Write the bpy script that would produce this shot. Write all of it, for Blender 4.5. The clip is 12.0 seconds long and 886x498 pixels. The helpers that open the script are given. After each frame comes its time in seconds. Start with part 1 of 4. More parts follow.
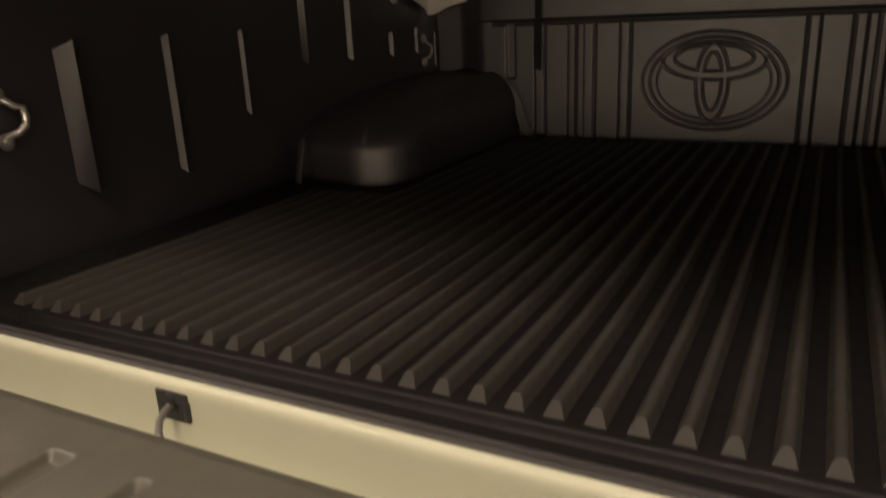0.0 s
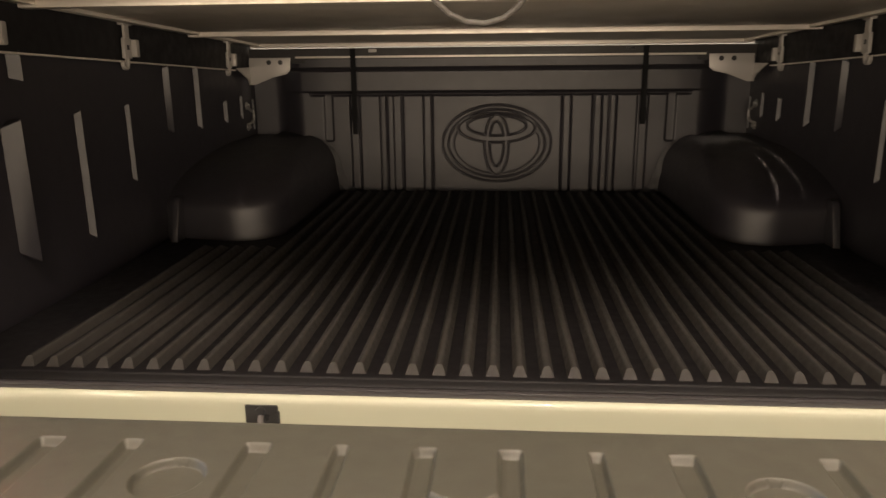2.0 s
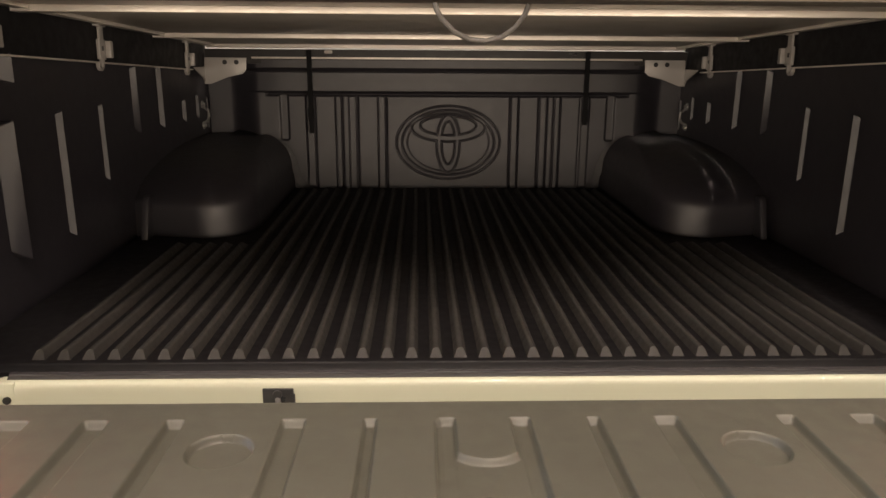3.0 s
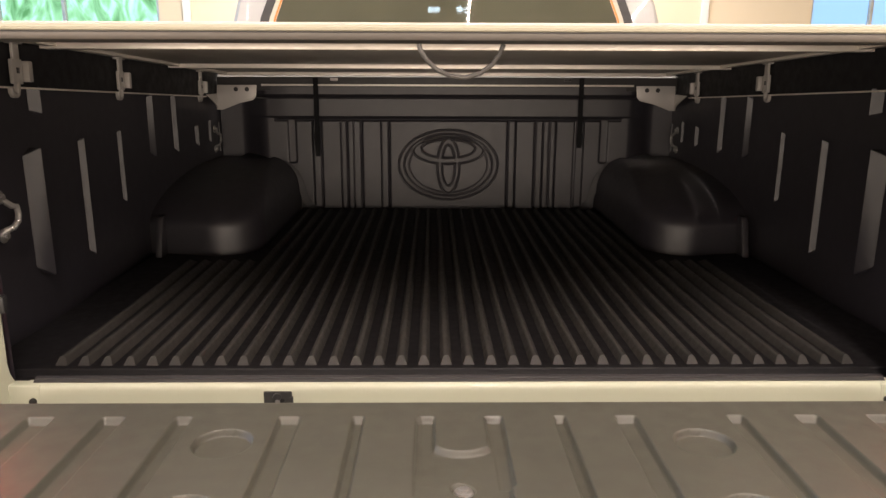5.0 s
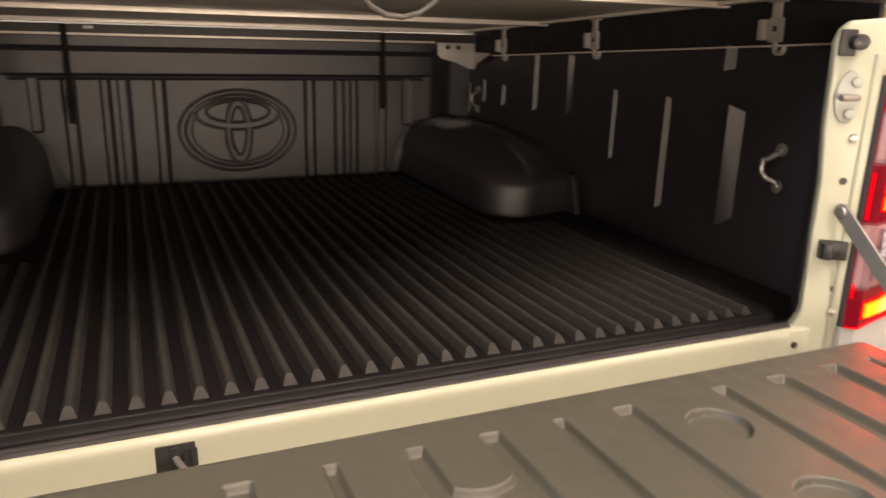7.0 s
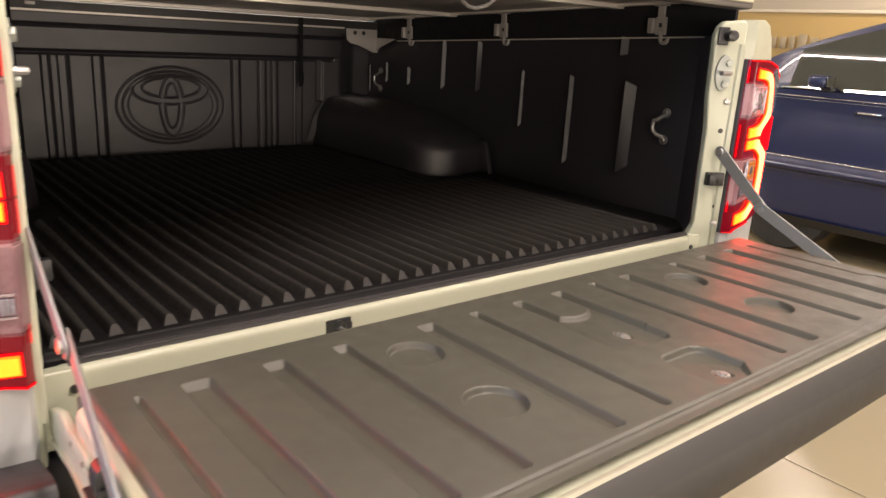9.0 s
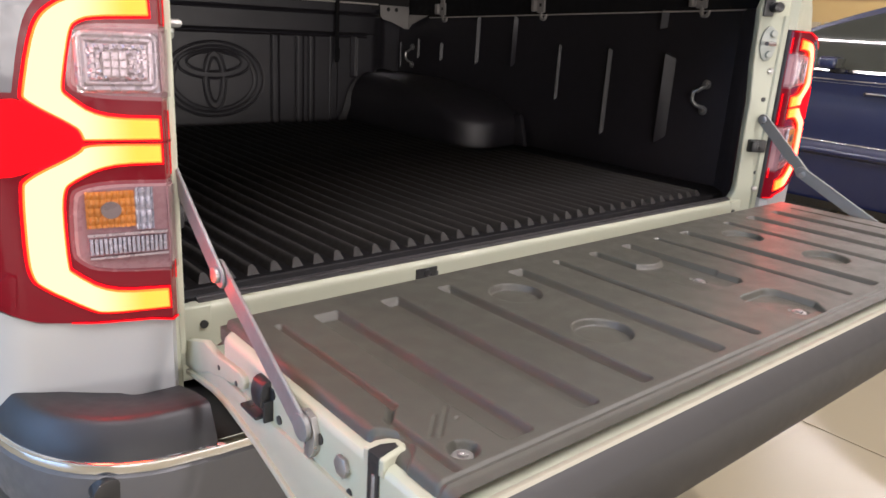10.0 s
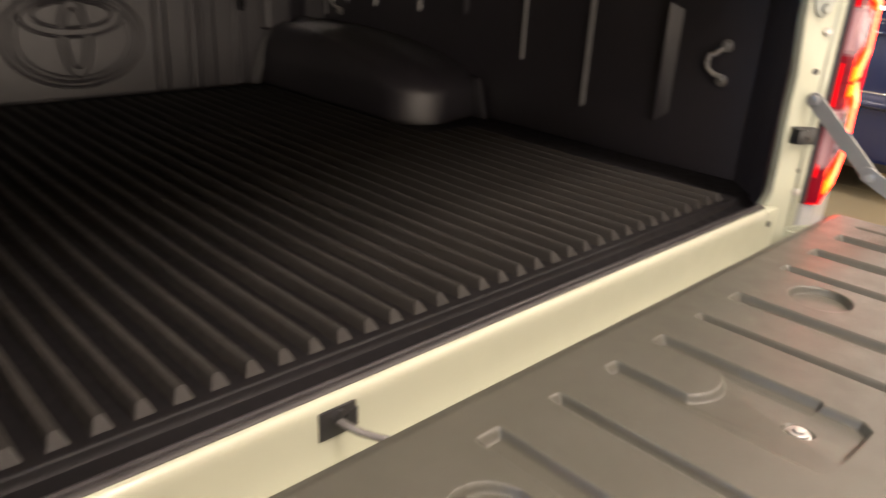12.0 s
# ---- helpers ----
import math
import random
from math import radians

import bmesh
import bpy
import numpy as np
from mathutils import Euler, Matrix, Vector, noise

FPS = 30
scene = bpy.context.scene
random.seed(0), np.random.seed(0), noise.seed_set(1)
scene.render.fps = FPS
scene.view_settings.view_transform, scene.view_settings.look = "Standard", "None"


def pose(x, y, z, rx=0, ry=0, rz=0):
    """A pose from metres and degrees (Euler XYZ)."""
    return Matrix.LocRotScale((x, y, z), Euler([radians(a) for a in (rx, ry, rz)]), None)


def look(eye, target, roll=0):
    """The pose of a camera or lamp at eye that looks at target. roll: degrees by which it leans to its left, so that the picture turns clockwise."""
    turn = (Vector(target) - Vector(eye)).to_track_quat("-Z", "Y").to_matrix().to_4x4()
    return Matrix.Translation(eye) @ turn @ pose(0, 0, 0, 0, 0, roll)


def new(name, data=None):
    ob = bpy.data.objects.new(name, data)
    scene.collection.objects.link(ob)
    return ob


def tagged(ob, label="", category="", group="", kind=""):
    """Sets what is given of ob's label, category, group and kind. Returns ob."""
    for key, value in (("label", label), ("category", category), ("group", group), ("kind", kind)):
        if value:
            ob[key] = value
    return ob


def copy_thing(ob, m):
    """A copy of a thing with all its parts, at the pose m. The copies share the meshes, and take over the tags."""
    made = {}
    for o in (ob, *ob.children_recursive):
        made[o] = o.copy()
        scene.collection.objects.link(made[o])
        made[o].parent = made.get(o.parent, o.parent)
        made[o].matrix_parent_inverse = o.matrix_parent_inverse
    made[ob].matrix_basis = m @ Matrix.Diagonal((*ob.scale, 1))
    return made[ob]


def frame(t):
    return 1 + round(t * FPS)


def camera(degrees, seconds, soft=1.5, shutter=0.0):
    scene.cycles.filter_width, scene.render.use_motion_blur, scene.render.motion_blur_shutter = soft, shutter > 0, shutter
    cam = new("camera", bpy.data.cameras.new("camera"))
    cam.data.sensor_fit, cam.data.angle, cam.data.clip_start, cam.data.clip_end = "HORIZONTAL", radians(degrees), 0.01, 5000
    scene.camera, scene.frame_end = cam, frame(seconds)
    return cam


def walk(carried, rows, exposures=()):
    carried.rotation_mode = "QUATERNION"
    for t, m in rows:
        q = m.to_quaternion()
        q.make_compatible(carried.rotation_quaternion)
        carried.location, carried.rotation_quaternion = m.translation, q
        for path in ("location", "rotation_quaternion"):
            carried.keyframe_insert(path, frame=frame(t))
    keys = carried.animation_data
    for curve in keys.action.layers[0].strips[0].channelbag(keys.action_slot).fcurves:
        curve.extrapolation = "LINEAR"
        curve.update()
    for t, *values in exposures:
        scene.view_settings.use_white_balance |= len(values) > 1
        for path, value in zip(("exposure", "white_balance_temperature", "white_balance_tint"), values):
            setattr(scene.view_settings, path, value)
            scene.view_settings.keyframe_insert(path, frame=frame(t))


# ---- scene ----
cam = camera(62.1, 12.0, soft=1.5, shutter=0.5)
PATH = [
    (0, (0.263, -0.530, 1.239), (-0.628, 1.154, 0.629), -2.7),
    (0.1, (0.256, -0.530, 1.219), (-0.612, 1.163, 0.592), -3.0),
    (0.2, (0.239, -0.528, 1.197), (-0.588, 1.184, 0.568), -3.2),
    (0.3, (0.236, -0.535, 1.199), (-0.552, 1.190, 0.561), -2.8),
    (0.5, (0.216, -0.560, 1.226), (-0.492, 1.200, 0.594), -2.2),
    (1, (0.168, -0.718, 1.277), (-0.362, 1.124, 0.707), -1.2),
    (1.5, (0.114, -0.852, 1.313), (-0.24, 1.045, 0.787), -0.9),
    (2, (0.01, -0.916, 1.324), (-0.141, 1.012, 0.812), -0.6),
    (2.5, (-0.082, -0.974, 1.337), (-0.095, 0.957, 0.817), -0.2),
    (3, (-0.094, -1.017, 1.347), (-0.032, 0.912, 0.824), 0.4),
    (3.2, (-0.078, -1.029, 1.353), (-0.017, 0.897, 0.819), 0.3),
    (5, (-0.056, -1.117, 1.368), (-0.027, 0.826, 0.896), 0.2),
    (5.5, (-0.092, -1.121, 1.361), (-0.036, 0.819, 0.878), 0.1),
    (6, (-0.147, -1.066, 1.353), (0.049, 0.858, 0.842), 0.2),
    (6.5, (-0.208, -0.93, 1.34), (0.247, 0.943, 0.804), 1.0),
    (7, (-0.31, -0.86, 1.338), (0.451, 0.904, 0.783), 1.6),
    (7.5, (-0.494, -0.854, 1.321), (0.539, 0.758, 0.742), 2.0),
    (7.7, (-0.549, -0.874, 1.324), (0.537, 0.7, 0.741), 2.0),
    (9.3, (-0.908, -0.977, 1.304), (0.333, 0.49, 0.746), 3.6),
    (9.5, (-0.953, -0.97, 1.295), (0.293, 0.489, 0.731), 3.7),
    (10, (-1.002, -0.951, 1.273), (0.235, 0.506, 0.683), 3.5),
    (10.5, (-0.896, -0.876, 1.259), (0.3, 0.607, 0.649), 3.4),
    (11, (-0.759, -0.8, 1.283), (0.378, 0.721, 0.655), 3.4),
    (11.5, (-0.717, -0.678, 1.289), (0.384, 0.852, 0.62), 3.3),
    (12, (-0.64, -0.565, 1.303), (0.655, 0.758, 0.547), 3.2),
]
walk(cam, [(t, look(eye, target, roll)) for t, eye, target, roll in PATH],
     exposures=((0, -0.62, 6700, 12), (0.2, -0.47, 6700, 12), (0.5, -0.06, 6700, 12), (1.0, -0.15, 6700, 12), (2.5, -0.18, 6350, 14), (5.0, -0.15, 5950, 16), (7.0, 0.0, 6350, 17), (7.7, 0.03, 6300, 16), (9.4, -0.31, 5700, 15), (10.2, -0.42, 5200, 15), (11.2, -0.01, 5450, 16), (12, 0.08, 6100, 15)))

# ---- light ----
world = bpy.data.worlds.new("showroom_world")
scene.world = world
world.use_nodes = True
world.node_tree.nodes["Background"].inputs[0].default_value = (1.0, 0.93, 0.82, 1)
world.node_tree.nodes["Background"].inputs[1].default_value = 0.05


def area_lamp(name, place, sx, sy, watts, colour=(1.0, 0.82, 0.65), turn=(0, 0, 0)):
    lamp = bpy.data.lights.new(name, "AREA")
    lamp.shape, lamp.size, lamp.size_y, lamp.energy, lamp.color = "RECTANGLE", sx, sy, watts, colour
    ob = new(name, lamp)
    ob.matrix_world = pose(*place, *turn)
    return ob


CEILING = 3.9
# The strips at y 6.9, x 8.4 and x 0.3 are added fill.
STRIPS = [(-3.4, -1.5), (-2.2, -1.5), (2.4, -1.5), (5.6, -1.0), (-3.4, 3.6), (-2.0, 6.9), (2.2, 6.9), (1.45, 3.0), (1.98, 3.0), (8.4, 1.6), (0.3, -2.4)]
for sx, sy in STRIPS:
    area_lamp("strip_lamp", (sx, sy, CEILING - 0.10), 0.014, 2.6, 215 if sy < -2 else (120 if sx > 0 else 80) if sy < 0 else 260 if sy > 6 else 190 if sx > 8 else 50)
# Warm fill added unseen behind the camera, and cooler daylight from the west windows.
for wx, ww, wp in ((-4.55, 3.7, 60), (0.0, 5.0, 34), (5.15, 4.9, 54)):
    area_lamp("front_fill_light", (wx, -6.3, 1.05), ww, .85, wp * ww * .92, (1.0, 0.82, 0.60), (90, 0, 0))
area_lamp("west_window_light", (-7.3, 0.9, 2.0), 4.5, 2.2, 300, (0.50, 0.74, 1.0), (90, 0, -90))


# ---- materials ----
def surface(name, colour, rough=0.5, metal=0.0, vary=0.15, grain=60.0, bump=0.1, fine=900.0, coat=0.0, spread=0.1, spec=0.5):
    """A painted, moulded or metal surface: colour and gloss vary at two scales, with a fine relief."""
    m = bpy.data.materials.new(name)
    m.use_nodes = True
    n, l = m.node_tree.nodes, m.node_tree.links
    b = n["Principled BSDF"]
    b.inputs["Metallic"].default_value = metal
    b.inputs["Coat Weight"].default_value = coat
    b.inputs["Specular IOR Level"].default_value = spec
    co = n.new("ShaderNodeTexCoord")
    big = n.new("ShaderNodeTexNoise")
    big.inputs["Scale"].default_value, big.inputs["Detail"].default_value = grain * 0.08, 4
    small = n.new("ShaderNodeTexNoise")
    small.inputs["Scale"].default_value, small.inputs["Detail"].default_value = fine, 2
    l.new(co.outputs["Object"], big.inputs["Vector"])
    l.new(co.outputs["Object"], small.inputs["Vector"])
    ramp = n.new("ShaderNodeMapRange")
    ramp.inputs["To Min"].default_value, ramp.inputs["To Max"].default_value = 1 - vary, 1 + vary
    ramp.inputs["From Min"].default_value, ramp.inputs["From Max"].default_value = 0.3, 0.7
    l.new(big.outputs["Fac"], ramp.inputs["Value"])
    mul = n.new("ShaderNodeVectorMath")
    mul.operation = "SCALE"
    mul.inputs[0].default_value = colour
    l.new(ramp.outputs["Result"], mul.inputs["Scale"])
    l.new(mul.outputs["Vector"], b.inputs["Base Color"])
    rr = n.new("ShaderNodeMapRange")
    rr.inputs["From Min"].default_value, rr.inputs["From Max"].default_value = 0.3, 0.7
    rr.inputs["To Min"].default_value, rr.inputs["To Max"].default_value = max(0.02, rough - spread), min(1, rough + spread)
    mid = n.new("ShaderNodeTexNoise")
    mid.inputs["Scale"].default_value, mid.inputs["Detail"].default_value = grain, 5
    l.new(co.outputs["Object"], mid.inputs["Vector"])
    l.new(mid.outputs["Fac"], rr.inputs["Value"])
    l.new(rr.outputs["Result"], b.inputs["Roughness"])
    if bump:
        bp = n.new("ShaderNodeBump")
        bp.inputs["Strength"].default_value, bp.inputs["Distance"].default_value = bump, 0.001
        l.new(small.outputs["Fac"], bp.inputs["Height"])
        l.new(bp.outputs["Normal"], b.inputs["Normal"])
    return m


def glow(name, colour, strength):
    m = bpy.data.materials.new(name)
    m.use_nodes = True
    b = m.node_tree.nodes["Principled BSDF"]
    b.inputs["Base Color"].default_value = (*[min(1, c) for c in colour], 1)
    b.inputs["Emission Color"].default_value = (*colour, 1)
    b.inputs["Emission Strength"].default_value = strength
    b.inputs["Roughness"].default_value = 0.3
    b.inputs["Specular IOR Level"].default_value = 0.02
    return m


def clear(name, colour, rough=0.03, ior=1.45, through_it=0.75):
    m = bpy.data.materials.new(name)
    m.use_nodes = True
    n, l = m.node_tree.nodes, m.node_tree.links
    out = n["Material Output"]
    b = n["Principled BSDF"]
    b.inputs["Base Color"].default_value = (0.01, 0.01, 0.01, 1)
    b.inputs["Roughness"].default_value = rough
    b.inputs["IOR"].default_value = ior
    t = n.new("ShaderNodeBsdfTransparent")
    t.inputs["Color"].default_value = (*colour, 1)
    mix = n.new("ShaderNodeMixShader")
    mix.inputs["Fac"].default_value = through_it
    l.new(b.outputs["BSDF"], mix.inputs[1])
    l.new(t.outputs["BSDF"], mix.inputs[2])
    l.new(mix.outputs["Shader"], out.inputs["Surface"])
    return m


LINER = surface("black_liner_plastic", (0.0150, 0.0130, 0.0185), 0.52, vary=0.2, grain=40, bump=0.12, fine=700, spread=0.03, spec=1.0)
# Scuffed liner plastic with light painted in: floor shaded to near-black, ridges lit paler.
LINER_FLOOR = surface("scuffed_shaded_floor_plastic", (0.0042, 0.0037, 0.0044), 0.6, vary=0.25, grain=60, bump=0.12, fine=700, spread=0.06, spec=0.25)
RIDGE = surface("scuffed_lit_ridge_plastic", (0.0310, 0.0290, 0.0268), 0.5, vary=0.3, grain=90, bump=0.15, fine=700, spread=0.08, spec=0.22)
GATE_PLASTIC = surface("grey_black_gate_plastic", (0.063, 0.061, 0.0485), 0.46, vary=0.18, grain=30, bump=0.3, fine=900, spread=0.08)
WHITE = surface("white_car_paint", (0.38, 0.385, 0.38), 0.3, vary=0.015, grain=20, bump=0.0, coat=0.3, spread=0.01)
WHITE_IN = surface("white_inner_paint", (0.385, 0.395, 0.302), 0.42, vary=0.04, grain=30, bump=0.04, fine=500, coat=0.2)
SEAL = surface("dark_rubber_seal", (0.03, 0.028, 0.028), 0.5, bump=0.1)
LIP = surface("dark_grey_lip_plastic", (0.024, 0.022, 0.024), 0.40, bump=0.1)
ALU = surface("brushed_aluminium", (0.74, 0.69, 0.63), 0.42, metal=0.4, vary=0.1, grain=50, bump=0.1, fine=400)
ALU_DULL = surface("painted_grey_metal", (0.42, 0.40, 0.38), 0.4, metal=0.3, vary=0.1, grain=40, bump=0.1)
PANEL = surface("grey_cover_panel", (0.56, 0.52, 0.47), 0.42, metal=0.1, vary=0.08, grain=12, bump=0.05)
STEEL = surface("zinc_plated_steel", (0.42, 0.41, 0.40), 0.35, metal=0.8, vary=0.12, grain=120, bump=0.1)
CHROME = surface("chrome_trim", (0.85, 0.85, 0.86), 0.07, metal=1.0, vary=0.02, bump=0.0, spread=0.03)
BLACK = surface("black_satin_plastic", (0.018, 0.018, 0.019), 0.35, bump=0.1)
RAIL = surface("dull_black_rail_coating", (0.013, 0.0125, 0.014), 0.6, vary=0.15, grain=40, bump=0.0, spec=0.3)
BUMPER = surface("black_bumper_plastic", (0.017, 0.017, 0.0195), 0.48, vary=0.1, bump=0.05, fine=1200, spread=0.04)
STOP_RUBBER = surface("worn_black_rubber", (0.02, 0.02, 0.021), 0.38, vary=0.06, bump=0.05)
BUMPER_GREY = surface("grey_bumper_paint", (0.085, 0.085, 0.09), 0.45, vary=0.015, bump=0.0)
STRAP = surface("matt_black_webbing", (0.014, 0.014, 0.015), 0.95, vary=0.2, bump=0.4, fine=1500, spec=0.1)
EDGE_CREAM = surface("cream_painted_edge", (0.33, 0.31, 0.235), 0.5, vary=0.04, bump=0.05, spec=0.3)
EDGE_GREY = surface("dark_grey_edge_metal", (0.135, 0.122, 0.112), 0.42, metal=0.3, vary=0.08, bump=0.05)
GARNISH = surface("dark_grey_gate_garnish", (0.029, 0.0275, 0.026), 0.5, vary=0.05, bump=0.05, spread=0.02, spec=0.3)
CABLE = surface("grey_cable_sheath", (0.085, 0.08, 0.076), 0.4, bump=0.05)
LAMP_RED = surface("dark_red_lamp_housing", (0.060, 0.003, 0.006), 0.16, vary=0.1, grain=60, bump=0.0, coat=0.0, spec=0.22)
LAMP_RED.node_tree.nodes["Principled BSDF"].inputs["Emission Color"].default_value = (1.0, 0.008, 0.035, 1)
LAMP_RED.node_tree.nodes["Principled BSDF"].inputs["Emission Strength"].default_value = 0.18
LAMP_EDGE = glow("lit_red_lens", (1.0, 0.001, 0.002), 0.5)
LAMP_PANEL = glow("red_reflector_lens", (1.0, 0.0003, 0.0005), 0.8)


def guide_light():
    """A red-amber light guide: whitest in its bend, yellower towards its ends."""
    m = glow("amber_light_guide", (1.0, 0.10, 0.002), 38.0)
    n, l = m.node_tree.nodes, m.node_tree.links
    co, sep, ab = n.new("ShaderNodeTexCoord"), n.new("ShaderNodeSeparateXYZ"), n.new("ShaderNodeMath")
    ab.operation = "ABSOLUTE"
    rp = n.new("ShaderNodeMapRange")
    rp.interpolation_type = "SMOOTHSTEP"
    rp.inputs["From Min"].default_value, rp.inputs["From Max"].default_value = 0.745, 0.805
    mix = n.new("ShaderNodeMix")
    mix.data_type = "RGBA"
    mix.inputs["A"].default_value, mix.inputs["B"].default_value = (0.42, 0.0225, 0.0, 1), (1.0, 0.034, 0.0125, 1)
    l.new(co.outputs["Object"], sep.inputs["Vector"])
    l.new(sep.outputs["X"], ab.inputs[0])
    l.new(ab.outputs["Value"], rp.inputs["Value"])
    l.new(rp.outputs["Result"], mix.inputs["Factor"])
    l.new(mix.outputs["Result"], n["Principled BSDF"].inputs["Emission Color"])
    return m


GUIDE = guide_light()
GUIDE_EDGE = glow("orange_guide_edge", (1.0, 0.075, 0.0), 5.0)
LAMP_CLEAR = surface("clear_lamp_optics", (0.45, 0.45, 0.50), 0.25, metal=0.4, vary=0.12, grain=120, bump=0.05, fine=120)
LAMP_GREY = surface("grey_lamp_corner_reflection", (0.10, 0.10, 0.115), 0.15, vary=0.1, grain=100, bump=0.0, coat=0.5)
LAMP_DARK = surface("dark_lamp_bulb", (0.22, 0.18, 0.17), 0.3, metal=0.3, vary=0.1, bump=0.0)
STRIKER = surface("pale_zinc_plate", (0.33, 0.35, 0.32), 0.4, metal=0.3, vary=0.12, grain=60, bump=0.1)
ZINC = surface("dull_zinc_strip", (0.22, 0.22, 0.215), 0.5, metal=0.4, vary=0.1, grain=60, bump=0.1)
LAMP_RIM = surface("pink_grey_lamp_rim", (0.20, 0.045, 0.06), 0.2, vary=0.1, bump=0.0, coat=0.3)
LAMP_SIDE = surface("clear_lamp_bevel", (0.42, 0.24, 0.25), 0.15, vary=0.12, grain=100, bump=0.0, coat=0.5)
LENS = clear("clear_lamp_lens", (0.95, 0.93, 0.95), 0.06, 1.5, 0.90)
LAMP_CHROME = surface("lamp_reflector_chrome", (0.50, 0.44, 0.45), 0.28, metal=0.6, vary=0.15, grain=80, bump=0.08, fine=90)
LAMP_AMBER = surface("amber_bulb_cover", (0.52, 0.20, 0.03), 0.3, vary=0.15, grain=200, bump=0.2, fine=200)
LAMP_WHITE = surface("frosted_lamp_inner", (0.30, 0.17, 0.18), 0.3, vary=0.12, grain=120, bump=0.1, fine=120)
GLASS_DARK = clear("tinted_rear_glass", (0.55, 0.56, 0.50), 0.02, 1.6, 0.72)
ORANGE = surface("orange_window_trim", (0.75, 0.20, 0.03), 0.4, bump=0.0)
CABIN = surface("grey_cabin_lining", (0.50, 0.48, 0.40), 0.8, vary=0.1, bump=0.1)
TYRE = surface("black_tyre_rubber", (0.02, 0.02, 0.02), 0.7, bump=0.2, fine=200)
BLUE = surface("dark_blue_car_paint", (0.010, 0.015, 0.055), 0.20, metal=0.0, vary=0.04, bump=0.0, coat=0.5, spread=0.03)
CAR_GLASS = surface("dark_car_window_glass", (0.05, 0.052, 0.043), 0.015, vary=0.05, bump=0.0, spread=0.01, spec=0.28)
TILE = surface("beige_floor_tile", (0.27, 0.236, 0.158), 0.25, vary=0.03, grain=6, bump=0.02, fine=120, spread=0.015)
GROUT = surface("dark_tile_grout", (0.27, 0.24, 0.175), 0.8, bump=0.2)
WALL = surface("cream_wall_paint", (0.74, 0.66, 0.50), 0.7, vary=0.03, grain=8, bump=0.1, fine=200)
WALL_TAN = surface("tan_partition_laminate", (0.50, 0.345, 0.12), 0.5, vary=0.06, grain=6, bump=0.05)
# For walls out of view, kept dark so less light bounces into the bed.
WALL_DARK = surface("dark_unseen_wall", (0.09, 0.07, 0.05), 0.6, vary=0.06, grain=6, bump=0.05)
LETTER = surface("dull_bronze_letter_metal", (0.40, 0.33, 0.21), 0.45, metal=0.3, vary=0.15, grain=60, bump=0.1)
WHITE_WALL = surface("white_trim_paint", (0.80, 0.80, 0.80), 0.6, vary=0.02, bump=0.05)
CEIL = surface("white_ceiling_board", (0.78, 0.74, 0.66), 0.8, vary=0.02, grain=4, bump=0.05, fine=150)
DIFFUSER = glow("lamp_diffuser", (1.0, 0.87, 0.68), 5.0)
SPOT = glow("cool_downlight_diffuser", (0.72, 0.97, 1.0), 55.0)
FRAME = surface("window_frame_metal", (0.55, 0.6, 0.6), 0.4, metal=0.3, bump=0.0)


def garden_view():
    """Daylight with blurred greenery far outside the window."""
    m = bpy.data.materials.new("garden_backdrop")
    m.use_nodes = True
    n, l = m.node_tree.nodes, m.node_tree.links
    n.remove(n["Principled BSDF"])
    em = n.new("ShaderNodeEmission")
    em.inputs["Strength"].default_value = 1.5
    co = n.new("ShaderNodeTexCoord")
    mp = n.new("ShaderNodeMapping")
    mp.inputs["Scale"].default_value = (1.6, 1.6, 0.8)
    ns = n.new("ShaderNodeTexNoise")
    ns.inputs["Scale"].default_value, ns.inputs["Detail"].default_value, ns.inputs["Distortion"].default_value = 1.7, 6, 1.6
    rp = n.new("ShaderNodeValToRGB")
    rp.color_ramp.elements[0].position, rp.color_ramp.elements[0].color = 0.34, (0.12, 0.34, 0.12, 1)
    rp.color_ramp.elements[1].position, rp.color_ramp.elements[1].color = 0.64, (0.62, 1.0, 0.90, 1)
    mid = rp.color_ramp.elements.new(0.5)
    mid.color = (0.34, 0.72, 0.36, 1)
    l.new(co.outputs["Object"], mp.inputs["Vector"])
    l.new(mp.outputs["Vector"], ns.inputs["Vector"])
    l.new(ns.outputs["Fac"], rp.inputs["Fac"])
    l.new(rp.outputs["Color"], em.inputs["Color"])
    l.new(em.outputs["Emission"], n["Material Output"].inputs["Surface"])
    return m


GARDEN = garden_view()
WARM_PANE = glow("warm_fill_backdrop", (1.0, 0.82, 0.58), 0.5)
SKY_PANE = glow("bright_sky_backdrop", (0.42, 0.70, 1.0), 0.95)


# ---- mesh helpers ----
def smooth(me, angle=35):
    me.polygons.foreach_set("use_smooth", [True] * len(me.polygons))
    me.set_sharp_from_angle(angle=radians(angle))


def mesh_of(name, bm, material, angle=35):
    me = bpy.data.meshes.new(name)
    bmesh.ops.recalc_face_normals(bm, faces=bm.faces)
    bm.to_mesh(me)
    bm.free()
    me.materials.append(material)
    smooth(me, angle)
    return me


def part(name, bm, material, parent, label="", angle=35):
    """Links a bmesh, or a ready mesh, as one part under a thing or a part."""
    me = bm if isinstance(bm, bpy.types.Mesh) else mesh_of(name, bm, material, angle)
    ob = new(name, me)
    if parent:
        ob.parent = parent
        ob.matrix_parent_inverse = parent.matrix_world.inverted()
    return tagged(ob, label)


def thing(name, place, label, category, group="", kind=""):
    ob = new(name)
    ob.empty_display_size = 0.1
    ob.location = place
    bpy.context.view_layer.update()
    return tagged(ob, label, category, group, kind)


